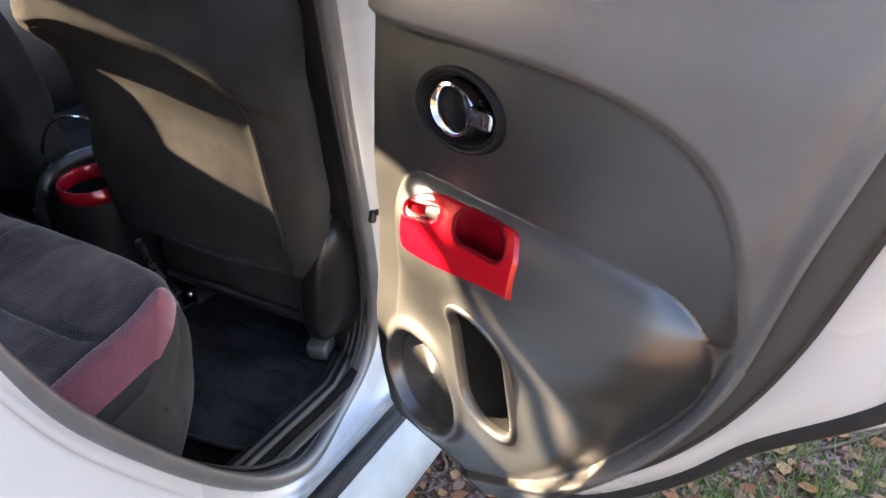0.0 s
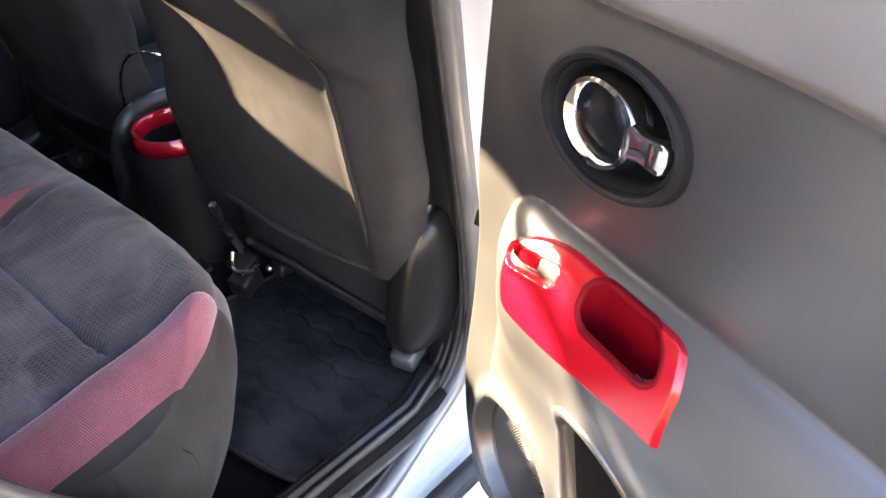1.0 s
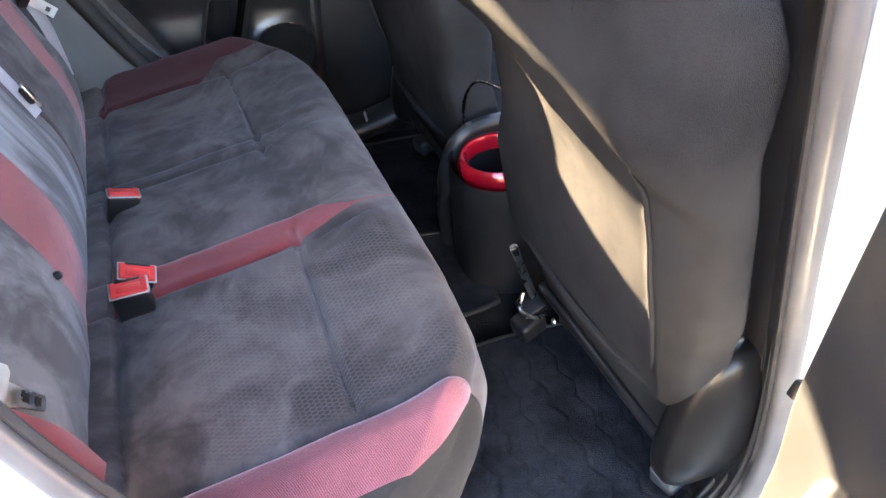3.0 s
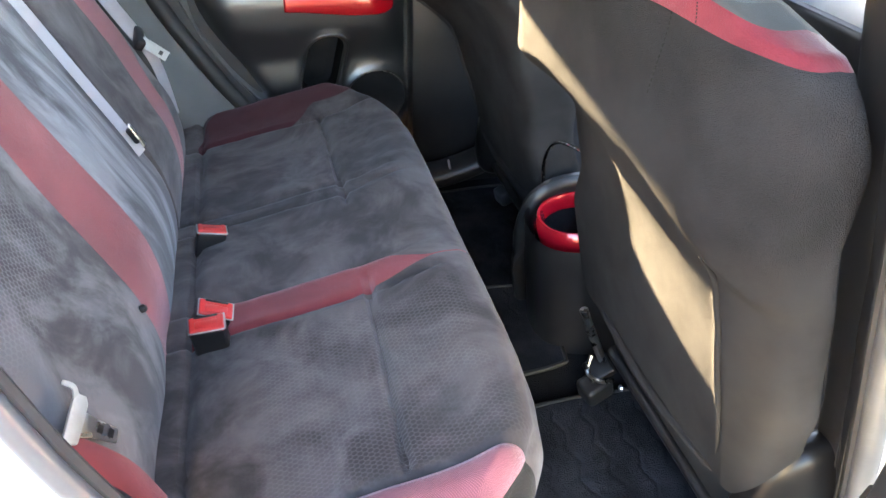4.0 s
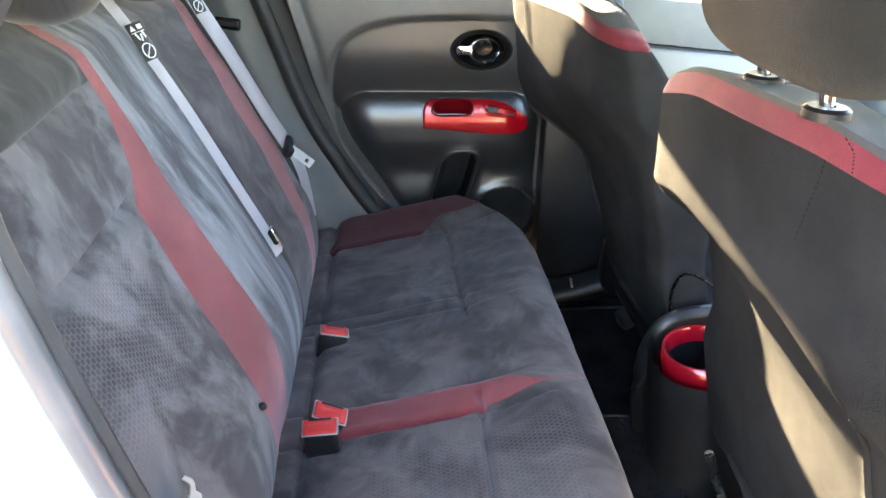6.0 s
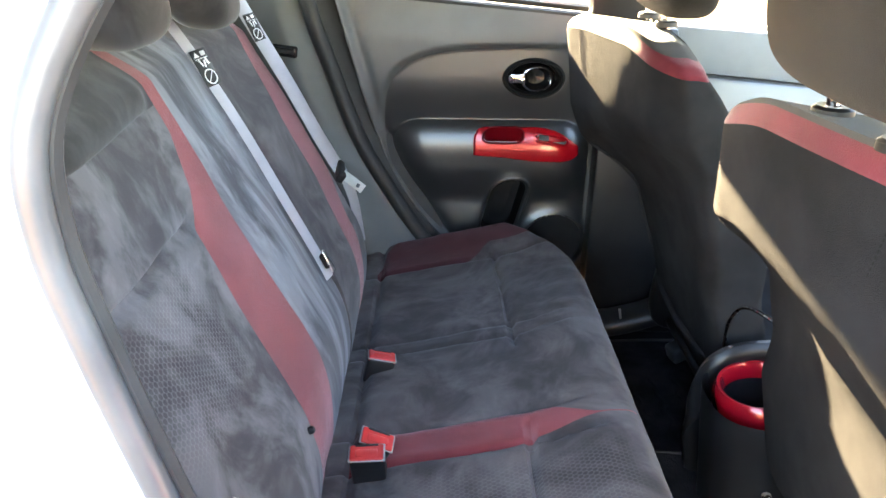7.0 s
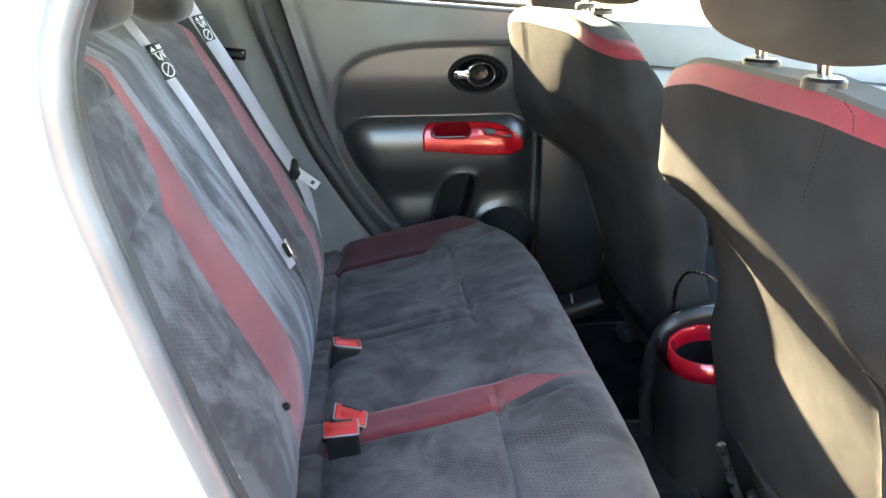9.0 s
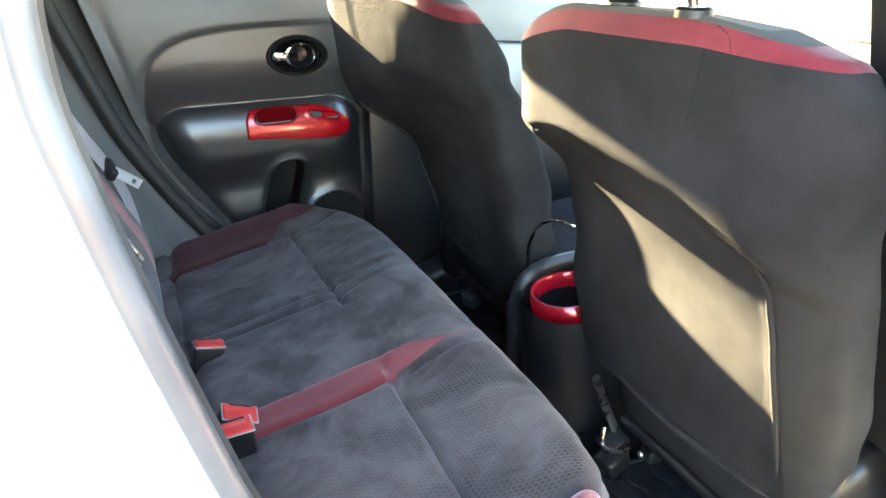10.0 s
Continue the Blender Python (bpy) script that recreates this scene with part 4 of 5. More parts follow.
TRIM_REAR = [(p.z, p.x) for p in rail([(a, 0, z) for z, a in ((0.505, 0.32), (0.519, 0.40), (0.547, 0.46), (0.586, 0.52), (0.698, 0.622), (0.801, 0.692), (0.884, 0.733), (0.952, 0.757), (1.034, 0.779), (1.12, 0.801), (1.30, 0.85))], False, 60)]
INSET_REAR = [(p.z, p.x) for p in rail([(a, 0, z) for z, a in ((0.49, 0.24), (0.53, 0.36), (0.598, 0.473), (0.671, 0.56), (0.757, 0.632), (0.85, 0.689), (0.90, 0.709), (0.95, 0.7195), (1.00, 0.7225))], False, 60)]


def oval(a, z):
    """Below zero inside the dark inset field of the trim."""
    top = (max(0.0, (a - 0.22) / 0.503) ** 5 + max(0.0, (z - 0.865) / 0.303) ** 5) ** 0.2 - 1.0
    low = (a - lerp_table(INSET_REAR, min(z, 1.0))) / 0.52
    k = smooth01((z - 0.90) / 0.10)
    return top * k + low * (1 - k)


SPEAKER = (0.270, 0.641)


def pocket_edge(a, z):
    """Signed distance to the map pocket's mouth."""
    return rounded_rect(a + 0.25 * (z - 0.745), z, 0.4125, 0.748, 0.048, 0.086, 0.043)


def trim_depth(a, z):
    # the armrest swells out of the panel like a capsule, with a soft belly below
    full = lambda t, e=2.2, p=0.75: (1 - (1 - min(1.0, max(0.0, t))) ** e) ** p
    back = a + (0.720 - lerp_table(INSET_REAR, z)) * smooth01((a - 0.45) / 0.16)
    if z > 0.875:
        d = -rounded_rect(back, z, 0.454, 0.875, 0.258, 0.110, 0.085)
        swell = full(d / 0.098, 2.2, 0.80)
    else:
        swell = full((0.712 - back) / 0.098, 2.2, 0.80) * full((a - 0.196) / 0.098, 2.2, 0.80) * (0.66 * smooth01((z - 0.755) / 0.12) + 0.34 * smooth01((z - 0.54) / 0.2))
    b = 0.046 * swell - 0.05 + 0.010 * smooth01((z - 0.86) / 0.12) + 0.028 * smooth01((z - 0.93) / 0.17) * smooth01((a - 0.12) / 0.14)
    b += 0.005 * smooth01((0.80 - z) / 0.12) * smooth01((z - 0.55) / 0.1) * smooth01((0.66 - a) / 0.12)
    # a raised lip round the inset, a shallow valley, then the rolled rim of the trim
    o = oval(a, z)
    b += 0.012 * smooth01((o + 0.010) / 0.045) + 0.006 * math.exp(-((o - 0.022) / 0.016) ** 2) * smooth01((0.93 - z) / 0.12) * smooth01((z - 0.56) / 0.09)
    b -= 0.10 * max(0, z - 1.17) * smooth01((z - 1.17) / 0.08)
    q = math.hypot((a - 0.352) / 0.076, (z - 1.092) / 0.048)
    b -= 0.030 * smooth01((1.0 - q) / 0.25)
    d = pocket_edge(a, z)
    b += 0.006 * math.exp(-(max(0.0, d) / 0.013) ** 2)
    r = math.hypot(a - SPEAKER[0], z - SPEAKER[1])
    b += 0.006 * math.exp(-((r - 0.090) / 0.012) ** 2)
    b += (-0.066 - b) * smooth01((0.087 - r) / 0.012)
    slope = 0.80 if z < 0.95 else 0.96
    rim = (lerp_table(TRIM_REAR, z) - a) * slope
    b += (0.007 * math.exp(-((rim - 0.014) / 0.009) ** 2) - 0.005 * math.exp(-((rim - 0.036) / 0.012) ** 2)) * smooth01((z - 0.56) / 0.09)
    edge = min(a - lerp_table(TRIM_FRONT, z), 2.4 * rim, z - TRIM_LOW)
    return b + (-0.104 - b) * (1 - smooth01(edge / 0.030)) ** 1.4


def mouth_line(offset, n=18):
    """The pocket's mouth moved outwards by offset, as (a, z) pairs."""
    r, out = 0.043 + offset, []
    for ca, cz, a0 in ((0.005, 0.043, 0), (-0.005, 0.043, 90), (-0.005, -0.043, 180), (0.005, -0.043, 270)):
        for i in range(n):
            t = radians(a0 + 90 * i / (n - 1))
            z = 0.748 + cz + r * math.sin(t)
            out.append((0.4125 + ca + r * math.cos(t) - 0.25 * (z - 0.745), z))
    return out


def rear_door(side, label):
    if side > 0:
        place = lambda a, b, z: Vector((0.987 - a, 0.66 - b, z))
        base = (0.6, 0.68, 0.45)
    else:
        place = lambda a, b, z: DOOR_H + DOOR_D * a + DOOR_N * (0.174 + b) + Vector((0, 0, z + 0.025))
        base = tuple(place(0.45, -0.1, 0.45))
    door = thing("rear_door", base, label, "car door", "rear doors")

    sill = lambda a: 1.238 + 0.06 * (a - 0.13) / 0.71

    def trim_at(u, v):
        z = lerp_table(((0.0, TRIM_LOW), (0.40, 0.88), (0.62, 0.995), (1.0, 1.23 + 0.06 * u)), v)
        a0, a1 = lerp_table(TRIM_FRONT, z), lerp_table(TRIM_REAR, z)
        strip = min(0.012, 0.2 * (a1 - a0))
        return (a0 + (a1 - strip - a0) * u / 0.94 if u < 0.94 else a1 - strip * (1 - u) / 0.06), z

    def trim(u, v):
        a, z = trim_at(u, v)
        for _ in range(2):
            o, e = oval(a, z), 0.0005
            ga, gz = (oval(a + e, z) - o) / e, (oval(a, z + e) - o) / e
            g = ga * ga + gz * gz
            if g > 1e-6 and abs(o) < math.sqrt(g) * (0.0024 if side < 0 else 0.003) and abs(o) > 1e-7:
                a, z = a - ga * o / g, z - gz * o / g
        return place(a, trim_depth(a, z), z)

    def solid(u, v):
        a, z = trim_at(u, v)
        k = a if side < 0 else 0.232 + (a - 0.2245) / 1.13
        s = 1.22 * (0.984 - z) if side < 0 else (1.22 * (0.984 - z) - 0.0077) / 0.90
        return pocket_edge(a, z) > 0.001 and rounded_rect(k, s, 0.405, 0.038, 0.045, 0.021, 0.016) > 0 and rounded_rect(k, s, 0.298, 0.046, 0.033, 0.010, 0.008) > 0

    rim = lambda u, v: u > 0.94 or v < 0.035
    outer = lambda u, v: oval(*trim_at(u, v)) > 0 and v > 0.208
    na, nz = (250, 230) if side < 0 else (200, 160)
    part("trim_panel", surface(trim, na, nz, keep=lambda u, v: solid(u, v) and not outer(u, v) and not rim(u, v)), TRIM, door, "black moulded door trim with armrest")
    part("upper_trim", surface(trim, na, nz, keep=lambda u, v: solid(u, v) and outer(u, v) and not rim(u, v)), UPPER_TRIM, door, "grey grained trim round the black inset")
    part("rim_strip", surface(trim, na, nz, keep=rim), RUBBER, door, "matt black rim of the trim")
    rings = [[tuple(place(a, trim_depth(*e) + drop if drop > -0.02 else -0.030 + drop, z)) for (a, z), e in zip(mouth_line(off), mouth_line(0.006))]
             for off, drop in ((0.010, -0.004), (0.0075, 0.001), (0.004, 0.0025), (0.0005, 0.001), (-0.002, -0.004), (-0.003, -0.012), (-0.005, -0.045), (-0.010, -0.068), (-0.028, -0.072))]
    part("map_pocket", ring_mesh(rings[:6]), TRIM, door, "moulded map pocket with rounded lip")
    tub = ring_mesh(rings[5:])
    bm = bmesh.new()
    bm.from_mesh(tub)
    bm.verts.ensure_lookup_table()
    bm.faces.new([bm.verts[len(bm.verts) - len(rings[0]) + i] for i in range(len(rings[0]))])
    bm.to_mesh(tub)
    bm.free()
    # the pocket's own shade is put into this black
    part("pocket_inside", tub, MATT_BLACK, door, "inside of the map pocket, blackened for its shade")

    # speaker grille of fine concentric ribs
    ribs = [(0.0, 0.006)]
    for i in range(24):
        r = 0.006 + i * 0.0029
        ribs += [(r, 0.0055), (r + 0.0012, 0.0061), (r + 0.0022, 0.0051)]
    ribs += [(0.0765, 0.008), (0.0795, 0.007), (0.082, -0.004)]
    m = Matrix.Translation(place(SPEAKER[0], -0.068, SPEAKER[1]))
    ex, ez = (place(1, 0, 0) - place(0, 0, 0)), (place(0, 1, 0) - place(0, 0, 0))
    ey = ez.cross(ex)
    turn = Matrix((ex, ey, ez)).transposed().to_4x4()
    part("speaker_grille", lathe(ribs, 72, m @ turn), GRILLE, door, "round black speaker grille with concentric ribs")

    # inner handle: oval surround, dark bowl, chrome ring and tab
    hm = Matrix.Translation(place(0.353, -0.010, 1.093)) @ turn
    part("handle_surround", lathe([(0.056, -0.020), (0.060, -0.004), (0.063, 0.001), (0.066, -0.001), (0.068, 0.003), (0.072, 0.0045), (0.076, 0.003), (0.078, -0.003), (0.078, -0.02)], 72, hm, 0.64), MATT_BLACK, door, "black oval handle surround")
    part("handle_bowl", lathe([(0.0, -0.034), (0.03, -0.032), (0.045, -0.026), (0.057, -0.017)], 48, hm, 0.66), GLOSS_BLACK, door, "deep black handle bowl")
    rm = Matrix.Translation(place(0.346, -0.007, 1.093)) @ turn
    ring = part("pull_ring", lathe([(0.030, -0.018), (0.029, -0.008), (0.0308, 0.000), (0.0345, 0.0040), (0.0385, 0.003), (0.0415, -0.003), (0.042, -0.012), (0.038, -0.018), (0.030, -0.016)], 64, rm, 0.80), CHROME, door, "chrome pull ring")
    part("cup", lathe([(0.0, -0.034), (0.022, -0.032), (0.0302, -0.014)], 40, rm, 0.80), GLOSS_BLACK, ring)
    tab = [(0.374, 1.079), (0.380, 1.081), (0.392, 1.0835), (0.410, 1.082), (0.416, 1.086), (0.4175, 1.094), (0.416, 1.102), (0.410, 1.106), (0.392, 1.1045), (0.380, 1.107), (0.374, 1.109)]
    part("lock_tab", prism(tab, lambda u, v, w: place(u, w, v), -0.019, -0.0035, 0.003), CHROME, ring, "chrome lock tab")
    part("tab_groove", prism([(0.401, 1.086), (0.4035, 1.086), (0.4035, 1.102), (0.401, 1.102)], lambda u, v, w: place(u, w, v), -0.008, -0.0022), GLOSS_BLACK, ring)

    # red lacquered switch panel over the armrest
    section = [Vector((trim_depth(0.35, z), 0, z)) for z in [0.984 - 0.120 * (i / 80) ** 1.5 for i in range(81)]]
    section = [p for p in section if p.x > -0.05]
    way = [0.0]
    for p, q in zip(section, section[1:]):
        way.append(way[-1] + (q - p).length)
    reach = way[-1]

    def cross(q):
        """Depth, height and outward direction on the armrest's section, by the share of the way over it."""
        k = min(1.0, max(0.0, q)) * reach
        i = next((n for n in range(len(way) - 2) if way[n + 1] >= k), len(way) - 2)
        t = (k - way[i]) / (way[i + 1] - way[i])
        p = section[i].lerp(section[i + 1], t)
        lo, hi = section[max(0, i - 4)], section[min(len(section) - 1, i + 5)]
        d = (hi - lo).normalized()
        return p.x, p.z, -d.z, d.x

    along = lambda a, v: (a if side < 0 else 0.2245 + (a - 0.232) * 1.13) - 0.024 * max(0.0, 1 - max(0.0, v) / 0.38) ** 1.6 * smooth01((a - 0.37) / 0.10)

    def lacquer(a, v, lift=0.0):
        """A spot of the red panel: a along the door, v from its back edge over the crest to its lower edge."""
        b, z, nb, nz = cross(v if side < 0 else 0.06 + 0.90 * v)
        rise = 0.0045 + lift - 0.022 * (1 - smooth01((a - 0.220) / 0.070)) ** 1.5
        return place(along(a, v), b + nb * rise, z + nz * rise)

    def bounds(a):
        q = min(1.0, max(0.0, (a - 0.232) / 0.105))
        w = min(1.0, max(0.0, (a - 0.232) / 0.030))
        e = min(1.0, max(0.0, (0.473 - a) / 0.014))
        c = 0.07 * (1 - math.sqrt(1 - (1 - e) ** 2))
        return 0.085 + 0.43 * (1 - q) ** 2 + c, 0.89 - 0.19 * (1 - math.sqrt(1 - (1 - w) ** 2)) - 0.13 * smooth01((a - 0.30) / 0.17) - 0.5 * c

    def bezel_at(u, v):
        u = 0.5 - 0.5 * math.cos(math.pi * (0.06 + 0.88 * u)) / math.cos(math.pi * 0.06)
        a = 0.232 + 0.241 * u
        lo, hi = bounds(a)
        return a, lo + (hi - lo) * v, lo, hi

    def bezel(u, v):
        a, q, lo, hi = bezel_at(u, v)
        sw = rounded_rect(a, q * reach + 0.20 * (a - 0.298), 0.298, 0.046, 0.036, 0.0105, 0.010)
        rim = min((q - lo) * reach, (hi - q) * reach, (a - 0.231), 0.474 - a)
        lift = 0.002 * math.exp(-(max(0.0, sw) / 0.005) ** 2) - 0.010 * smooth01((0.001 - sw) / 0.006) - 0.005 * (1 - smooth01(rim / 0.006))
        return lacquer(a, q, lift)

    def covered(u, v):
        a, q, lo, hi = bezel_at(u, v)
        return rounded_rect(a, q * reach, 0.408, 0.037, 0.046, 0.0215, 0.018) > -0.0005

    panel = part("switch_panel", surface(bezel, 170, 90, keep=covered), RED_GLOSS, door, "glossy red switch panel")

    def cup_line(off):
        r, out = 0.018 + off, []
        for ca, cs, a0 in ((0.028, 0.0035, 0), (-0.028, 0.0035, 90), (-0.028, -0.0035, 180), (0.028, -0.0035, 270)):
            out += [(0.408 + ca + r * math.cos(radians(a0 + 9 * i)), (0.037 + cs + r * math.sin(radians(a0 + 9 * i))) / reach) for i in range(11)]
        return out
    cup = [[tuple(lacquer(a, v, lift)) for a, v in cup_line(off)] for off, lift in ((0.0045, -0.002), (0.003, 0.0), (0.0012, 0.0008), (-0.001, 0.0), (-0.0025, -0.003))]
    down = lambda a, v, k: lacquer(a, v, -0.003) + place(0, -0.014 * k, -0.050 * k) - place(0, 0, 0)
    cup += [[tuple(down(a, v, k)) for a, v in cup_line(off)] for off, k in ((-0.003, 0.15), (-0.004, 0.5), (-0.005, 0.85), (-0.008, 0.97), (-0.012, 1.0))]
    cup += [[tuple(down(0.408, 0.29, 1.0))] * len(cup[0])]
    part("pull_cup", ring_mesh(cup), RECESS_RED, panel, "pull cup, its red darkened for the shade inside")
    lean = cross(0.043 / reach)
    part("window_switch", rbox((0.026, 0.015, 0.010), 0.004, Matrix.Translation(lacquer(0.315, 0.043 / reach, -0.009)) @ turn @ pose(0, 0, 0, -math.degrees(math.asin(max(-1.0, min(1.0, lean[3] * ey.z)))), 8, 0)), SWITCH_GREY, panel, "grey window switch")

    # white shell behind the trim, with flange and seal
    outline = [(lerp_table(TRIM_FRONT, z), z) for z in (1.30, 1.15, 1.0, 0.85, 0.72, 0.64, 0.59)] + [(0.165, 0.535), (0.205, 0.513), (0.27, 0.502), (0.34, 0.504)] + [(lerp_table(TRIM_REAR, z), z) for z in (0.525, 0.56, 0.60, 0.66, 0.74, 0.84, 0.95, 1.07, 1.18, 1.30)]
    loop = [(p.x, p.z) for p in rail([(a, 0, z) for a, z in outline], True, 120)]
    share = [0.38 + 0.75 * smooth01((z - 0.78) / 0.22) * smooth01((a - 0.35) / 0.2) for a, z in loop]

    def spread(d):
        return [(a + (p[0] - a) * f, z + (p[1] - z) * f) for (a, z), p, f in zip(loop, offset_line(loop, d), share)]

    rings = []
    for d, b in ((-0.03, -0.115), (0.012, -0.112), (0.035, -0.115), (0.060, -0.128), (0.085, -0.138), (0.10, -0.142), (0.108, -0.152), (0.11, -0.175), (0.10, -0.185))[0 if side < 0 else 4:]:
        rings.append([tuple(place(a, b, min(z, sill(a) + 0.06 * b))) for a, z in spread(d)])
    part("door_shell", ring_mesh(rings), WHITE_PAINT, door, "white painted door shell and flange")
    part("outer_skin", mesh([place(a, -0.186 - 0.012 * math.sin(max(0, (z - 0.4) * 3.2)), min(z, sill(a) - 0.012)) for a, z in spread(0.10)], [tuple(range(len(loop)))]), WHITE_PAINT, door)
    part("trim_edge_seal", sweep([place(a, -0.106, min(z, sill(a))) for a, z in offset_line(loop, -0.006)], circle(0.010, 8), True, up=tuple(DOOR_N) if side < 0 else (0, 1, 0)), RUBBER, door, "black rubber seal round the trim")
    part("flange_seal", sweep([place(a, -0.140, min(z, sill(a))) for a, z in spread(0.088)], circle(0.010, 8), True, up=tuple(DOOR_N) if side < 0 else (0, 1, 0)), RUBBER, door, "black rubber flange seal")
    for a, z in ((0.808, 1.005),):
        part("drain_plug", lathe([(0, 0.006), (0.010, 0.005), (0.013, 0.0)], 20, Matrix.Translation(place(a, -0.126, z)) @ turn), RUBBER, door, "round black rubber plug")
    # window frame and pane
    frame_line = [(0.10, 1.235), (0.115, 1.33), (0.19, 1.575), (0.32, 1.61), (0.58, 1.625), (0.76, 1.585), (0.85, 1.42), (0.88, 1.30)]
    part("window_frame", sweep([place(a, -0.09, z) for a, z in frame_line], flat_section(0.028, 0.03), up=tuple(DOOR_N) if side < 0 else (0, 1, 0)), BLACK_PLASTIC, door, "black window frame")
    part("pane", prism(frame_line, lambda u, v, w: place(u, w, v), -0.104, -0.10), GLASS, door, "clear window pane")
    part("window_ledge", sweep([place(a, -0.05, 1.230 + 0.06 * (a - 0.13) / 0.71) for a in (0.13, 0.84)], flat_section(0.04, 0.016)), RUBBER, door, "black window ledge strip")
    return door


rear_door(-1, "open white rear door with black trim and red panel")
rear_door(1, "closed rear door with black trim and red panel")


# ---- belts and buckles ----
def belt_label(parent, p, ex, ey, w, h):
    """A black warning tag with white pictogram shapes."""
    ez = ex.cross(ey)
    m = Matrix.Translation(p) @ Matrix((ex, ey, ez)).transposed().to_4x4()
    tag = part("warning_tag", rbox((w, h, 0.0012), 0.0005, m, 1), LABEL_BLACK, parent, "black warning tag with white pictograms")
    lay = lambda u, v, q: m @ Vector((u, v, q))
    ring = [(0.30 * w, 0.001), (0.36 * w, 0.001), (0.36 * w, 0.0016), (0.30 * w, 0.0016), (0.30 * w, 0.001)]
    part("symbol", lathe(ring, 28, m @ pose(0, -0.26 * h, 0)), INK_WHITE, tag)
    part("symbol", rbox((0.62 * w, 0.05 * w, 0.0006), 0.0001, m @ pose(0, -0.26 * h, 0.0014, 0, 0, 45), 1), INK_WHITE, tag)
    part("symbol", prism([(-0.38 * w, 0.30 * h), (-0.06 * w, 0.30 * h), (-0.22 * w, 0.44 * h)], lay, 0.0008, 0.0015), INK_WHITE, tag)
    part("symbol", rbox((0.28 * w, 0.12 * h, 0.0006), 0.0001, m @ pose(0.22 * w, 0.37 * h, 0.0011), 1), INK_WHITE, tag)
    for a, b, c in ((-0.16, 0.14, 20), (0.05, 0.10, -15), (0.24, 0.16, 10)):
        part("symbol", rbox((0.10 * w, 0.20 * h, 0.0006), 0.0001, m @ pose(a * w, b * h, 0.0011, 0, 0, c), 1), INK_WHITE, tag)
    part("symbol", rbox((0.8 * w, 0.03 * w, 0.0006), 0.0001, m @ pose(0, 0.25 * h, 0.0011), 1), INK_WHITE, tag)


def ribbon(points, width, facing):
    return sweep(rail(points, n=40), flat_section(width, 0.0016), up=facing)


far_belt = thing("seat_belt", (0.15, 0.5, 0.85), "grey seat belt hanging with steel tongue beside the far pillar", "seat belt", "rear belts")
part("webbing", ribbon([(-0.035, 0.45, 1.33), (0.008, 0.455, 1.245), (0.070, 0.475, 1.12), (0.128, 0.50, 0.99), (0.170, 0.518, 0.905)], 0.042, (1, -0.55, 0.45)), BELT_WEB, far_belt)
part("webbing", ribbon([(0.172, 0.522, 0.905), (0.196, 0.545, 0.82), (0.21, 0.56, 0.70)], 0.030, (1, -0.8, 0.3)), BELT_WEB, far_belt)
tongue = part("tongue_grip", rbox((0.020, 0.062, 0.028), 0.007, pose(0.172, 0.505, 0.905, 20, 30, 20)), BLACK_PLASTIC, far_belt, "black plastic belt grip")
blade = [Vector((0.180, 0.488, 0.905)), Vector((0.202, 0.482, 0.890)), Vector((0.228, 0.474, 0.872))]
part("tongue_plate", sweep(blade, flat_section(0.022, 0.003), up=(0.1, -1, 0.35)), ZINC, tongue, "steel tongue plate")
part("slot", rbox((0.008, 0.003, 0.009), 0.001, pose(0.216, 0.4755, 0.881, -18, 35, 0)), BLACK_PLASTIC, tongue)
belt_label(far_belt, Vector((0.014, 0.453, 1.237)), Vector((0.45, 0.88, 0.1)).normalized(), Vector((-0.42, 0.1, 0.9)).normalized(), 0.034, 0.058)
slot = thing("belt_guide", (0.035, 0.645, 1.157), "black plastic belt guide in the pillar trim", "belt guide")
part("surround", rbox((0.06, 0.014, 0.028), 0.006, pose(0.035, 0.645, 1.157, 0, 8, 0)), GLOSS_BLACK, slot)
part("mouth", rbox((0.044, 0.014, 0.010), 0.004, pose(0.035, 0.641, 1.157, 0, 8, 0)), RUBBER, slot)

mid_belt = thing("seat_belt", (0.1, 0.13, 0.9), "beige grey centre seat belt lying on the backrest", "seat belt", "rear belts")
part("webbing", ribbon([(-0.035, 0.078, 1.30), (0.004, 0.084, 1.235), (0.066, 0.088, 1.12), (0.132, 0.088, 0.985), (0.182, 0.085, 0.885), (0.203, 0.082, 0.84)], 0.024, (1, -0.45, 0.5)), BELT_WEB, mid_belt)
belt_label(mid_belt, Vector((0.020, 0.078, 1.224)), Vector((0.42, 0.9, 0.1)).normalized(), Vector((-0.44, 0.1, 0.9)).normalized(), 0.036, 0.062)
part("tongue_plate", rbox((0.004, 0.012, 0.045), 0.002, pose(0.203, 0.070, 0.880, 0, -25, 0)), STEEL, mid_belt, "steel tongue plate")
part("tongue_grip", rbox((0.014, 0.014, 0.03), 0.004, pose(0.198, 0.076, 0.878, 0, -25, 0)), BLACK_PLASTIC, mid_belt)

near_belt = thing("seat_belt", (0.17, -0.57, 0.85), "seat belt with steel tongue beside the near door opening", "seat belt", "rear belts")
part("webbing", ribbon([(0.04, -0.66, 1.10), (0.10, -0.63, 0.98), (0.155, -0.60, 0.88), (0.19, -0.585, 0.80), (0.205, -0.58, 0.70)], 0.046, (1, 0.5, 0.3)), DARK_RED_WEAVE, near_belt, "dark red belt webbing")
part("webbing", ribbon([(0.188, -0.588, 0.838), (0.212, -0.582, 0.808), (0.236, -0.578, 0.768), (0.258, -0.58, 0.71)], 0.040, (0.88, -0.1, 0.46)), RED_WEAVE, near_belt, "red belt webbing running down to the bench")
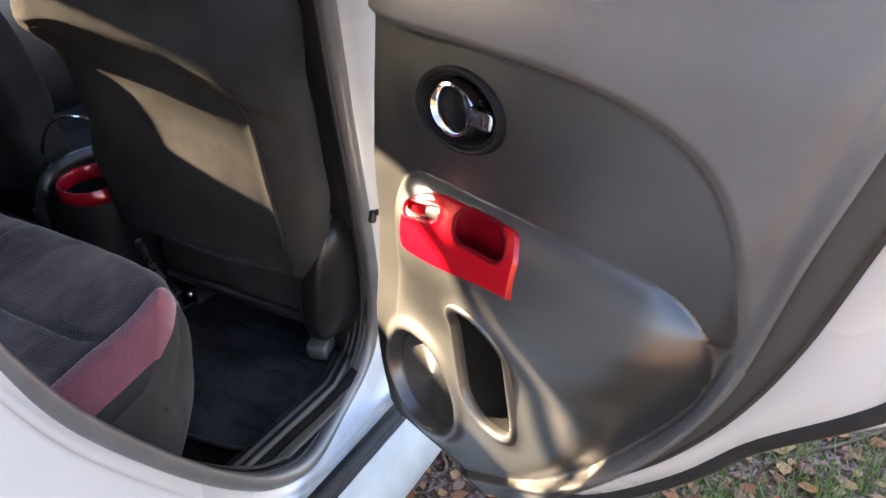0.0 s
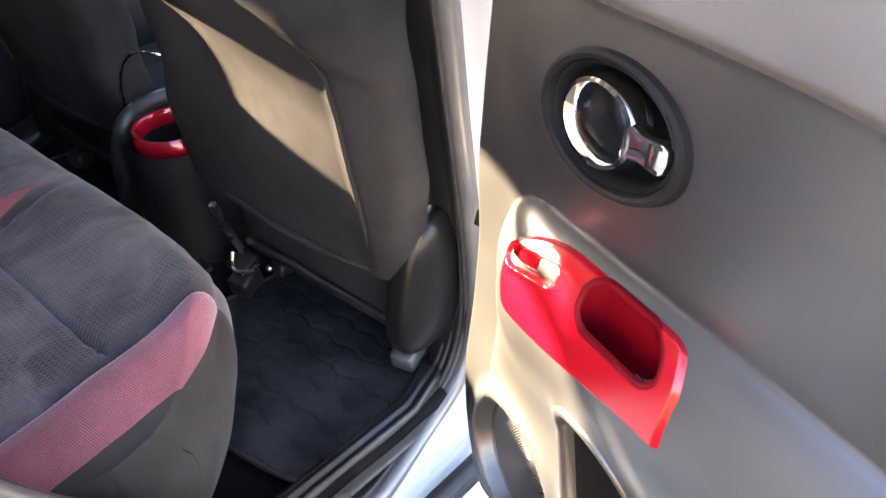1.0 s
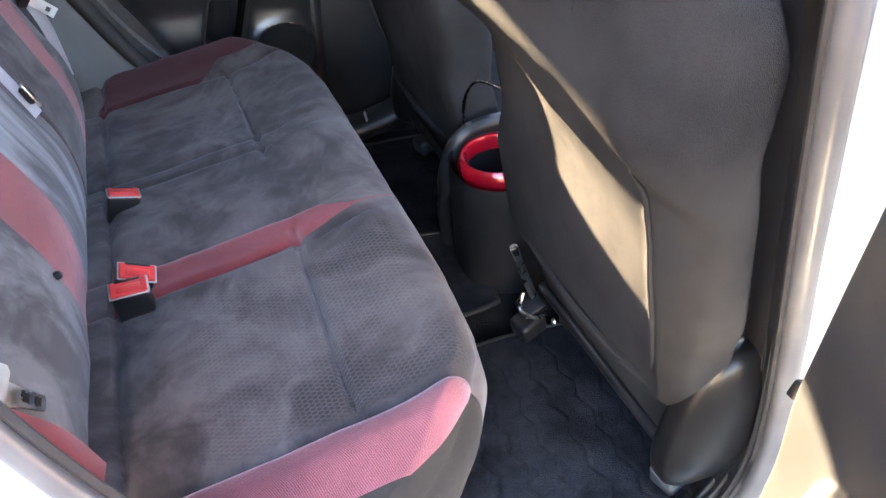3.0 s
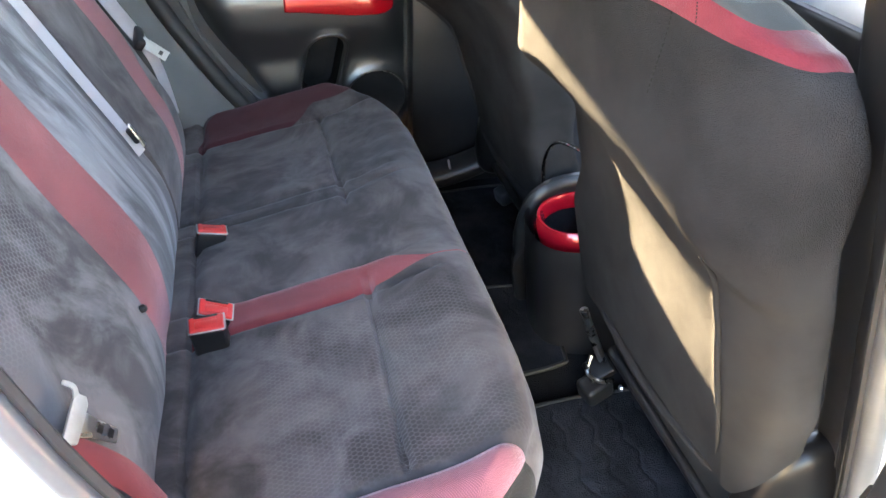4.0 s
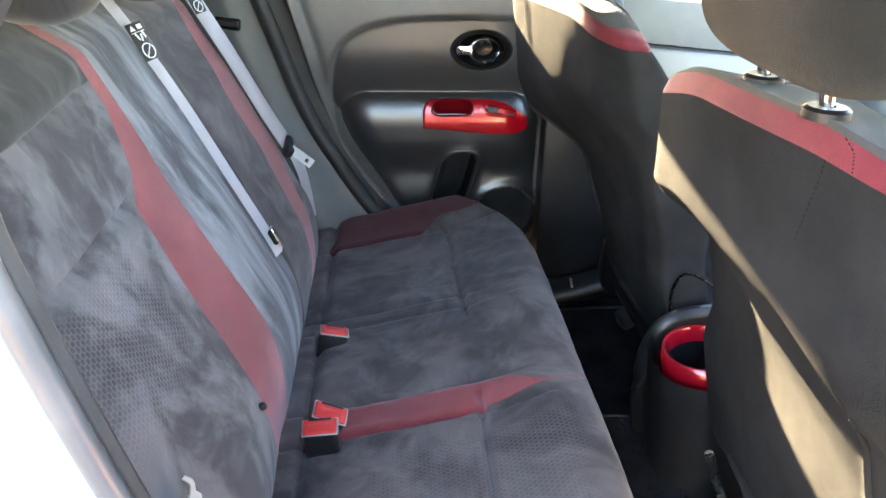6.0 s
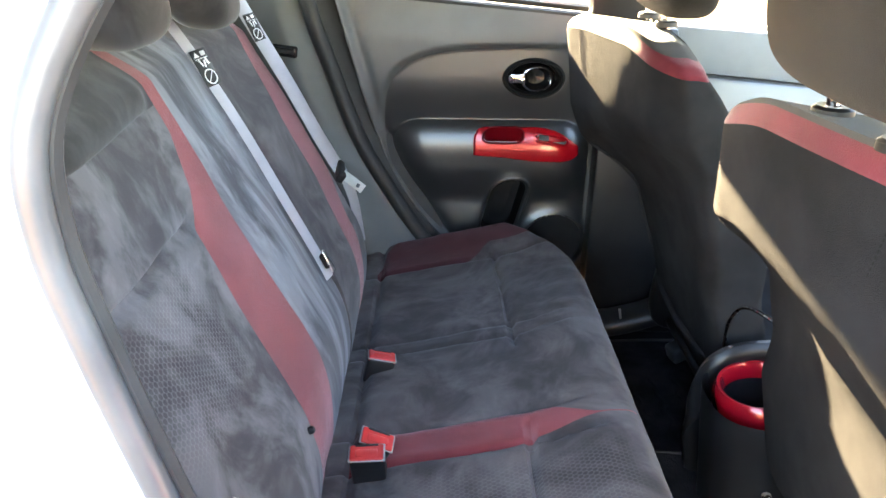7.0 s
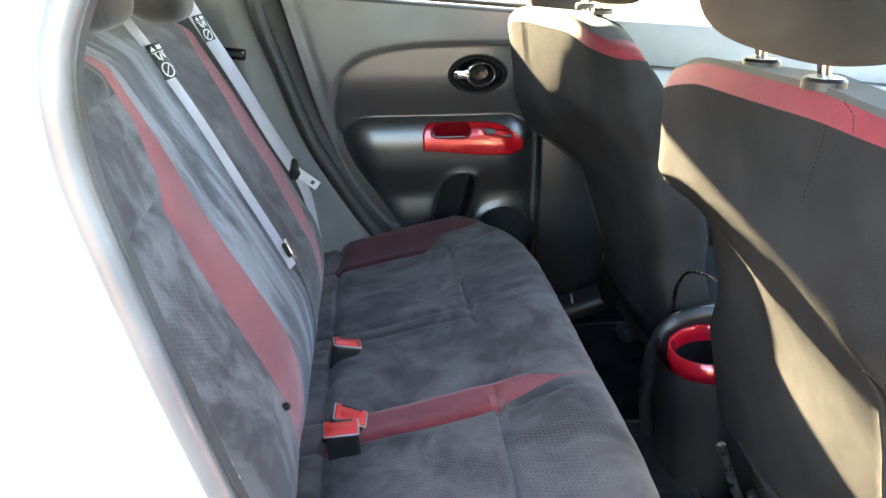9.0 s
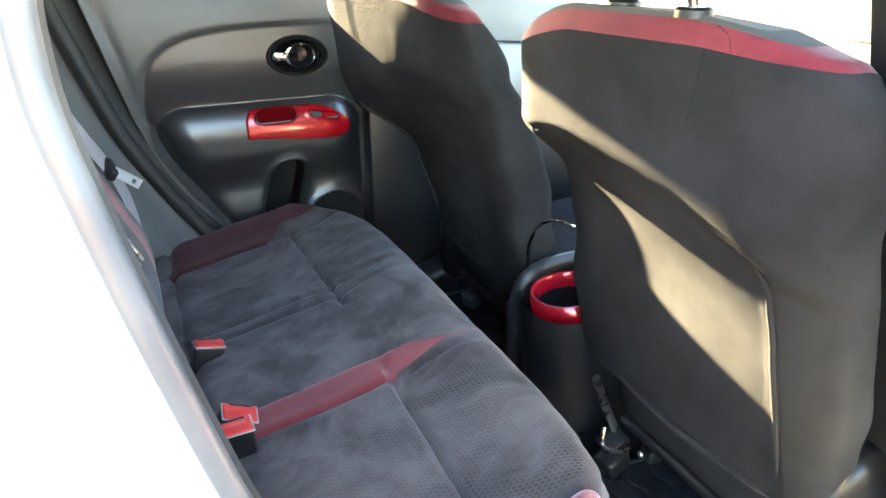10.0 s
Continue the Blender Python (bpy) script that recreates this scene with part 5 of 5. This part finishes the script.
# the tongue: a cranked cross bar with turned ends and a slotted blade
TONGUE = Matrix.Translation((0.190, -0.562, 0.853)) @ Matrix((Vector((0.17, 0.90, 0.40)).normalized(), Vector((-0.46, -0.29, 0.84)).normalized(), Vector((0.88, -0.10, 0.46)).normalized())).transposed().to_4x4()
flat = lambda u, v, w: TONGUE @ Vector((u, v, w))
tongue = part("tongue_plate", prism([(-0.024, -0.009), (0.020, -0.011), (0.027, -0.006), (0.027, 0.006), (0.020, 0.010), (-0.022, 0.011), (-0.028, 0.006)], flat, 0.004, 0.0085, 0.0015), ZINC, near_belt, "pale steel belt tongue")
for end in (-1, 1):
    part("turned_end", sweep(rail([flat(end * 0.024, 0.006, 0.006), flat(end * 0.031, 0.014, 0.008), flat(end * 0.033, 0.026, 0.005)]), lambda t: flat_section(0.010 * (1 - 0.5 * t), 0.004), up=tuple(TONGUE.col[2][:3])), ZINC, tongue)
part("blade", prism([(-0.016, -0.008), (0.014, -0.008), (0.011, -0.030), (0.010, -0.062), (-0.006, -0.064), (-0.009, -0.032)], flat, 0.002, 0.005, 0.001), STEEL, tongue, "slotted steel blade")
for v in (-0.036, -0.052):
    part("slot", prism([(-0.003, v - 0.004), (0.006, v - 0.004), (0.006, v + 0.004), (-0.003, v + 0.004)], flat, 0.0045, 0.0056), BLACK_PLASTIC, tongue)


def buckle(x, y, z, tip, lean, yaw, label):
    t = thing("belt_buckle", (x, y, z - 0.05), label, "seat belt buckle", "buckles")
    m = pose(x, y, z, tip, lean, yaw)
    part("housing", rbox((0.032, 0.054, 0.070), 0.006, m @ pose(0, 0, -0.0225)), BLACK_PLASTIC, t, "black plastic housing")
    part("rim", rbox((0.0325, 0.0565, 0.003), 0.001, m @ pose(0, 0, 0.0112), 1), GREY_PLASTIC, t)
    b = part("release_button", rbox((0.029, 0.052, 0.012), 0.003, m @ pose(0.0005, 0, 0.010)), RED_PLASTIC, t, "red release button")
    part("press_mark", rbox((0.014, 0.034, 0.003), 0.0012, m @ pose(0.003, 0, 0.0158), 1), RED_PLASTIC, b)
    part("slot", rbox((0.005, 0.036, 0.003), 0.001, m @ pose(-0.0115, 0, 0.0152), 1), BLACK_PLASTIC, b)


buckle(0.297, -0.238, 0.690, 3, 12, -88, "red and black belt buckle standing out of the bench")
buckle(0.306, -0.206, 0.693, -24, 16, -96, "red belt buckle leaning on its neighbour")
buckle(0.294, 0.072, 0.664, -14, 0, -84, "red belt buckle sunk into the bench joint")


# ---- centre console ----
console = thing("centre_console", (1.05, -0.065, 0.38), "black centre console with red rimmed rear cup holder", "console")


def console_side(u, v):
    a = 2 * math.pi * u
    z = 0.42 + 0.27 * v
    w = 0.088 + 0.012 * v
    e = 2 / 3.2
    ca, sa = math.cos(a), math.sin(a)
    x = math.copysign(abs(ca) ** e, ca) * 0.16
    return (1.07 + x - 0.03 * v * (ca < 0), -0.07 + w * math.copysign(abs(sa) ** e, sa), z)


part("console_body", surface(console_side, 64, 16, wrap=True), BLACK_PLASTIC, console)
CUP = pose(0.972, -0.066, 0.712, 0, -8, 0)
part("cup_rim", lathe([(0.064, -0.03), (0.065, -0.004), (0.068, 0.002), (0.073, 0.003), (0.077, -0.003), (0.081, -0.020), (0.080, -0.040)], 60, CUP), CUP_RED, console, "glossy red cup holder rim")
part("cup_well", lathe([(0.0, -0.09), (0.05, -0.088), (0.060, -0.06), (0.0638, -0.029)], 60, CUP), GLOSS_BLACK, console, "deep black cup well")
part("cup_body", lathe([(0.079, -0.036), (0.081, -0.05), (0.078, -0.12), (0.068, -0.22), (0.06, -0.28)], 48, CUP), BLACK_PLASTIC, console, "grey moulded console end")
part("side_fin", sweep(rail([(0.93, 0.03, 0.42), (0.905, 0.028, 0.55), (0.91, 0.022, 0.66), (0.94, 0.018, 0.715), (1.02, 0.02, 0.73), (1.2, 0.02, 0.72)]), circle(0.016, 10, 0.02)), BLACK_PLASTIC, console, "rounded black side fin")
part("armrest", rbox((0.5, 0.17, 0.09), 0.03, pose(1.32, -0.07, 0.70)), BLACK_PLASTIC, console)
part("strap_loop", sweep(rail([(0.945, 0.045, 0.715), (0.938, 0.035, 0.765), (0.930, 0.005, 0.810), (0.925, -0.035, 0.848), (0.925, -0.085, 0.872), (0.945, -0.13, 0.87), (0.99, -0.16, 0.84)]), circle(0.0035, 8)), CHROME, console, "thin glossy wire loop")

# far sill and side clutter
far_sill = thing("sill_trim", (0.9, 0.6, 0.42), "black sill trim below the far door", "sill", kind="structure")
part("sill_cover", sweep(rail([(0.55, 0.60, 0.46), (0.75, 0.61, 0.44), (0.90, 0.605, 0.455), (1.05, 0.60, 0.52), (1.12, 0.60, 0.62)]), circle(0.05, 12, 0.035)), BLACK_PLASTIC, far_sill)
part("scuff_mark", rbox((0.006, 0.004, 0.03), 0.001, pose(0.885, 0.552, 0.505, 0, -12, 0)), MARK, far_sill, "small pale tag")

# ---- dashboard ----
dash = thing("dashboard", (1.85, -0.06, 0.7), "light grey sunlit dashboard with screen and air vents", "dashboard")


def dash_spot(u, v):
    y = -0.72 + 1.34 * u
    a = math.pi * 0.9 * v
    hump = 0.05 * math.exp(-((y + 0.44) / 0.16) ** 2) + 0.03 * math.exp(-((y + 0.02) / 0.14) ** 2)
    return (1.98 - 0.26 * math.sin(a) + 0.25 * v * (v > 0.5) * 0, y, 0.72 + 0.19 * (1 - math.cos(a)) + hump * smooth01(v * 1.5))


part("dash_pad", surface(dash_spot, 60, 40, keep=lambda u, v: v > 0.58), SUNLIT_TRIM, dash, "pale grey dash top")
part("lower_dash", surface(dash_spot, 60, 40, keep=lambda u, v: v <= 0.58), BLACK_PLASTIC, dash, "black lower dash")
part("knee_panel", prism([(-0.70, 0.44), (0.60, 0.44), (0.60, 0.76), (-0.70, 0.76)], lambda u, v, w: (w + 0.25 * (v - 0.6), u, v), 1.84, 1.90, 0.02), BLACK_PLASTIC, dash, "black panel under the dash")
part("glove_box_lid", rbox((0.02, 0.40, 0.17), 0.02, pose(1.728, 0.33, 0.86, 0, -8, 0)), BLACK_PLASTIC, dash, "black glove box lid")
screen = part("screen_housing", rbox((0.03, 0.22, 0.14), 0.01, pose(1.705, -0.01, 1.09, 0, -12, 0)), BLACK_PLASTIC, dash)
part("screen", rbox((0.006, 0.17, 0.105), 0.003, pose(1.69, -0.02, 1.092, 0, -12, 0)), SCREEN_GREY, screen, "bright reflecting screen")
for z in (1.075, 1.10, 1.125):
    part("vent_slat", rbox((0.012, 0.04, 0.006), 0.002, pose(1.69, 0.105, z, 0, -12, 0)), BLACK_PLASTIC, dash)
part("round_vent", lathe([(0.0, 0.0), (0.03, 0.004), (0.034, 0.016), (0.042, 0.018), (0.048, 0.008), (0.05, -0.01)], 36, pose(1.72, -0.60, 1.03, 0, -90, 0)), GREY_PLASTIC, dash, "round silver air vent")
wheel = thing("steering_wheel", (1.52, -0.44, 0.95), "black steering wheel in front of the driver seat", "steering wheel")
wm = pose(1.55, -0.44, 0.98, 0, -65, 0)
part("rim", sweep([wm @ Vector((0.18 * math.cos(2 * math.pi * i / 48), 0.18 * math.sin(2 * math.pi * i / 48), 0)) for i in range(48)], circle(0.014, 10), True, up=tuple(wm.to_3x3() @ Vector((0, 0, 1)))), BLACK_PLASTIC, wheel)
part("hub", lathe([(0.0, 0.03), (0.05, 0.025), (0.07, 0.0), (0.06, -0.03)], 30, wm), BLACK_PLASTIC, wheel)
for a in (0, 130, 230):
    c, q = math.cos(radians(a + 180)), math.sin(radians(a + 180))
    part("spoke", sweep([wm @ Vector((0.05 * c, 0.05 * q, 0)), wm @ Vector((0.175 * c, 0.175 * q, 0))], flat_section(0.03, 0.012), up=tuple(wm.to_3x3() @ Vector((0, 0, 1)))), BLACK_PLASTIC, wheel)


# ---- litter on the ground ----
def leaf_litter(count, seed, size):
    rnd = random.Random(seed)
    verts, faces = [], []
    for _ in range(count):
        x, y = rnd.uniform(0.9, 3.2), rnd.uniform(-3.0, -0.6)
        s, a, tilt = rnd.uniform(0.35, 1.5) * size, rnd.uniform(0, 6.3), rnd.uniform(-0.5, 0.5)
        z = ground_height(x, y) + 0.006 + rnd.uniform(0, 0.012)
        n, wide = len(verts), rnd.uniform(0.7, 1.7)
        c, q = math.cos(a), math.sin(a)
        for u, v in ((-1, 0), (-0.45, 0.42), (0.25, 0.5), (1, 0), (0.25, -0.5), (-0.45, -0.42), (0, 0)):
            u, v = u * rnd.uniform(0.7, 1.1), v * wide * rnd.uniform(0.6, 1.25)
            curl = 0.35 * s * (u * u + v * v) * tilt + (0.25 * s * abs(v))
            verts.append((x + s * (u * c - v * q), y + s * (u * q + v * c), z + curl))
        faces += [(n + i, n + (i + 1) % 6, n + 6) for i in range(6)]
    return mesh(verts, faces, 0)


def leaf_material(name, tones):
    m, nt, bsdf, co = base_material(name, 0.7)
    geo = nt.nodes.new("ShaderNodeNewGeometry")
    ramp = nt.nodes.new("ShaderNodeValToRGB")
    ramp.color_ramp.interpolation = 'LINEAR'
    while len(ramp.color_ramp.elements) < len(tones):
        ramp.color_ramp.elements.new(0.5)
    for i, t in enumerate(tones):
        ramp.color_ramp.elements[i].position = i / (len(tones) - 1)
        ramp.color_ramp.elements[i].color = (*t, 1)
    nt.links.new(geo.outputs["Random Per Island"], ramp.inputs[0])
    nt.links.new(ramp.outputs[0], bsdf.inputs["Base Color"])
    return m


LEAVES = leaf_material("dry_leaves", ((0.22, 0.075, 0.03), (0.42, 0.15, 0.045), (0.48, 0.28, 0.10), (0.26, 0.11, 0.08), (0.40, 0.25, 0.15)))
BLADES = leaf_material("grass_blades", ((0.08, 0.13, 0.025), (0.15, 0.22, 0.045), (0.25, 0.29, 0.08)))
single("fallen_leaves", leaf_litter(3000, 3, 0.020), LEAVES, "dry brown and orange leaves scattered on the ground", "leaves", kind="stuff")


def grass(count, seed):
    rnd = random.Random(seed)
    verts, faces = [], []
    while len(faces) < count:
        cx, cy = rnd.uniform(1.0, 2.8), rnd.uniform(-2.7, -0.6)
        if noise.noise(Vector((cx * 9, cy * 9, 9))) + 0.25 * rnd.random() < 0.12 or cy > -1.1 + 0.1 * rnd.random():
            continue
        for _ in range(9):
            x, y = cx + rnd.gauss(0, 0.03), cy + rnd.gauss(0, 0.03)
            z, a, h, lean = ground_height(x, y), rnd.uniform(0, 6.3), rnd.uniform(0.02, 0.06), rnd.uniform(0.1, 0.9)
            n, w = len(verts), 0.0022
            c, q = math.cos(a), math.sin(a)
            verts += [(x - w * q, y + w * c, z), (x + w * q, y - w * c, z), (x + lean * h * c, y + lean * h * q, z + h)]
            faces.append((n, n + 1, n + 2))
    return mesh(verts, faces, 0)


single("grass", grass(16000, 5), BLADES, "sparse short green grass tufts", "grass", kind="stuff")
# shredded bark beside the sill
def bark_chips(count, seed):
    rnd = random.Random(seed)
    verts, faces = [], []
    for _ in range(count):
        x, y, a = rnd.uniform(0.95, 2.5), rnd.uniform(-2.5, -0.5), rnd.uniform(0, 6.3)
        if y < -1.05 and rnd.random() < 0.35:
            continue
        n, h, w, up = len(verts), rnd.uniform(0.004, 0.020), rnd.uniform(0.0012, 0.0045), rnd.uniform(-0.35, 0.35)
        c, q, z = math.cos(a), math.sin(a), ground_height(x, y) + 0.004
        for u, v, t in ((-1, -1, 0), (-1, 1, 0), (1, 1, 0), (1, -1, 0), (0, 0, 1)):
            verts.append((x + u * h * c - v * w * q, y + u * h * q + v * w * c, z + u * h * up + t * w * 0.9))
        faces += [(n, n + 3, n + 4), (n + 3, n + 2, n + 4), (n + 2, n + 1, n + 4), (n + 1, n, n + 4)]
    return mesh(verts, faces, 0)


BARK = leaf_material("shredded_bark", ((0.10, 0.05, 0.035), (0.20, 0.11, 0.08), (0.33, 0.21, 0.16), (0.15, 0.075, 0.05)))
single("bark_mulch", bark_chips(26000, 11), BARK, "reddish brown shredded bark and dirt beside the sill", "mulch", kind="stuff")
twig_mat = plain("twig_bark", (0.12, 0.08, 0.05), (0.24, 0.18, 0.12), 0.9, 30.0, 300.0, 0.4)
for i, (x, y, a, n) in enumerate(((1.84, -1.74, -42, 0.46), (1.278, -0.84, 31, 0.09), (1.283, -0.857, 37, 0.065), (1.20, -0.792, 14, 0.13))):
    c, q = math.cos(radians(a)), math.sin(radians(a))
    single("twig", sweep(rail([(x + n * (k - 0.5) * c + 0.01 * math.sin(9 * k), y + n * (k - 0.5) * q, ground_height(x, y) + 0.012) for k in (0, 0.3, 0.6, 1.0)]), circle(0.005, 7)), twig_mat, "thin dry brown twig lying on the dirt", "twig", "twigs")
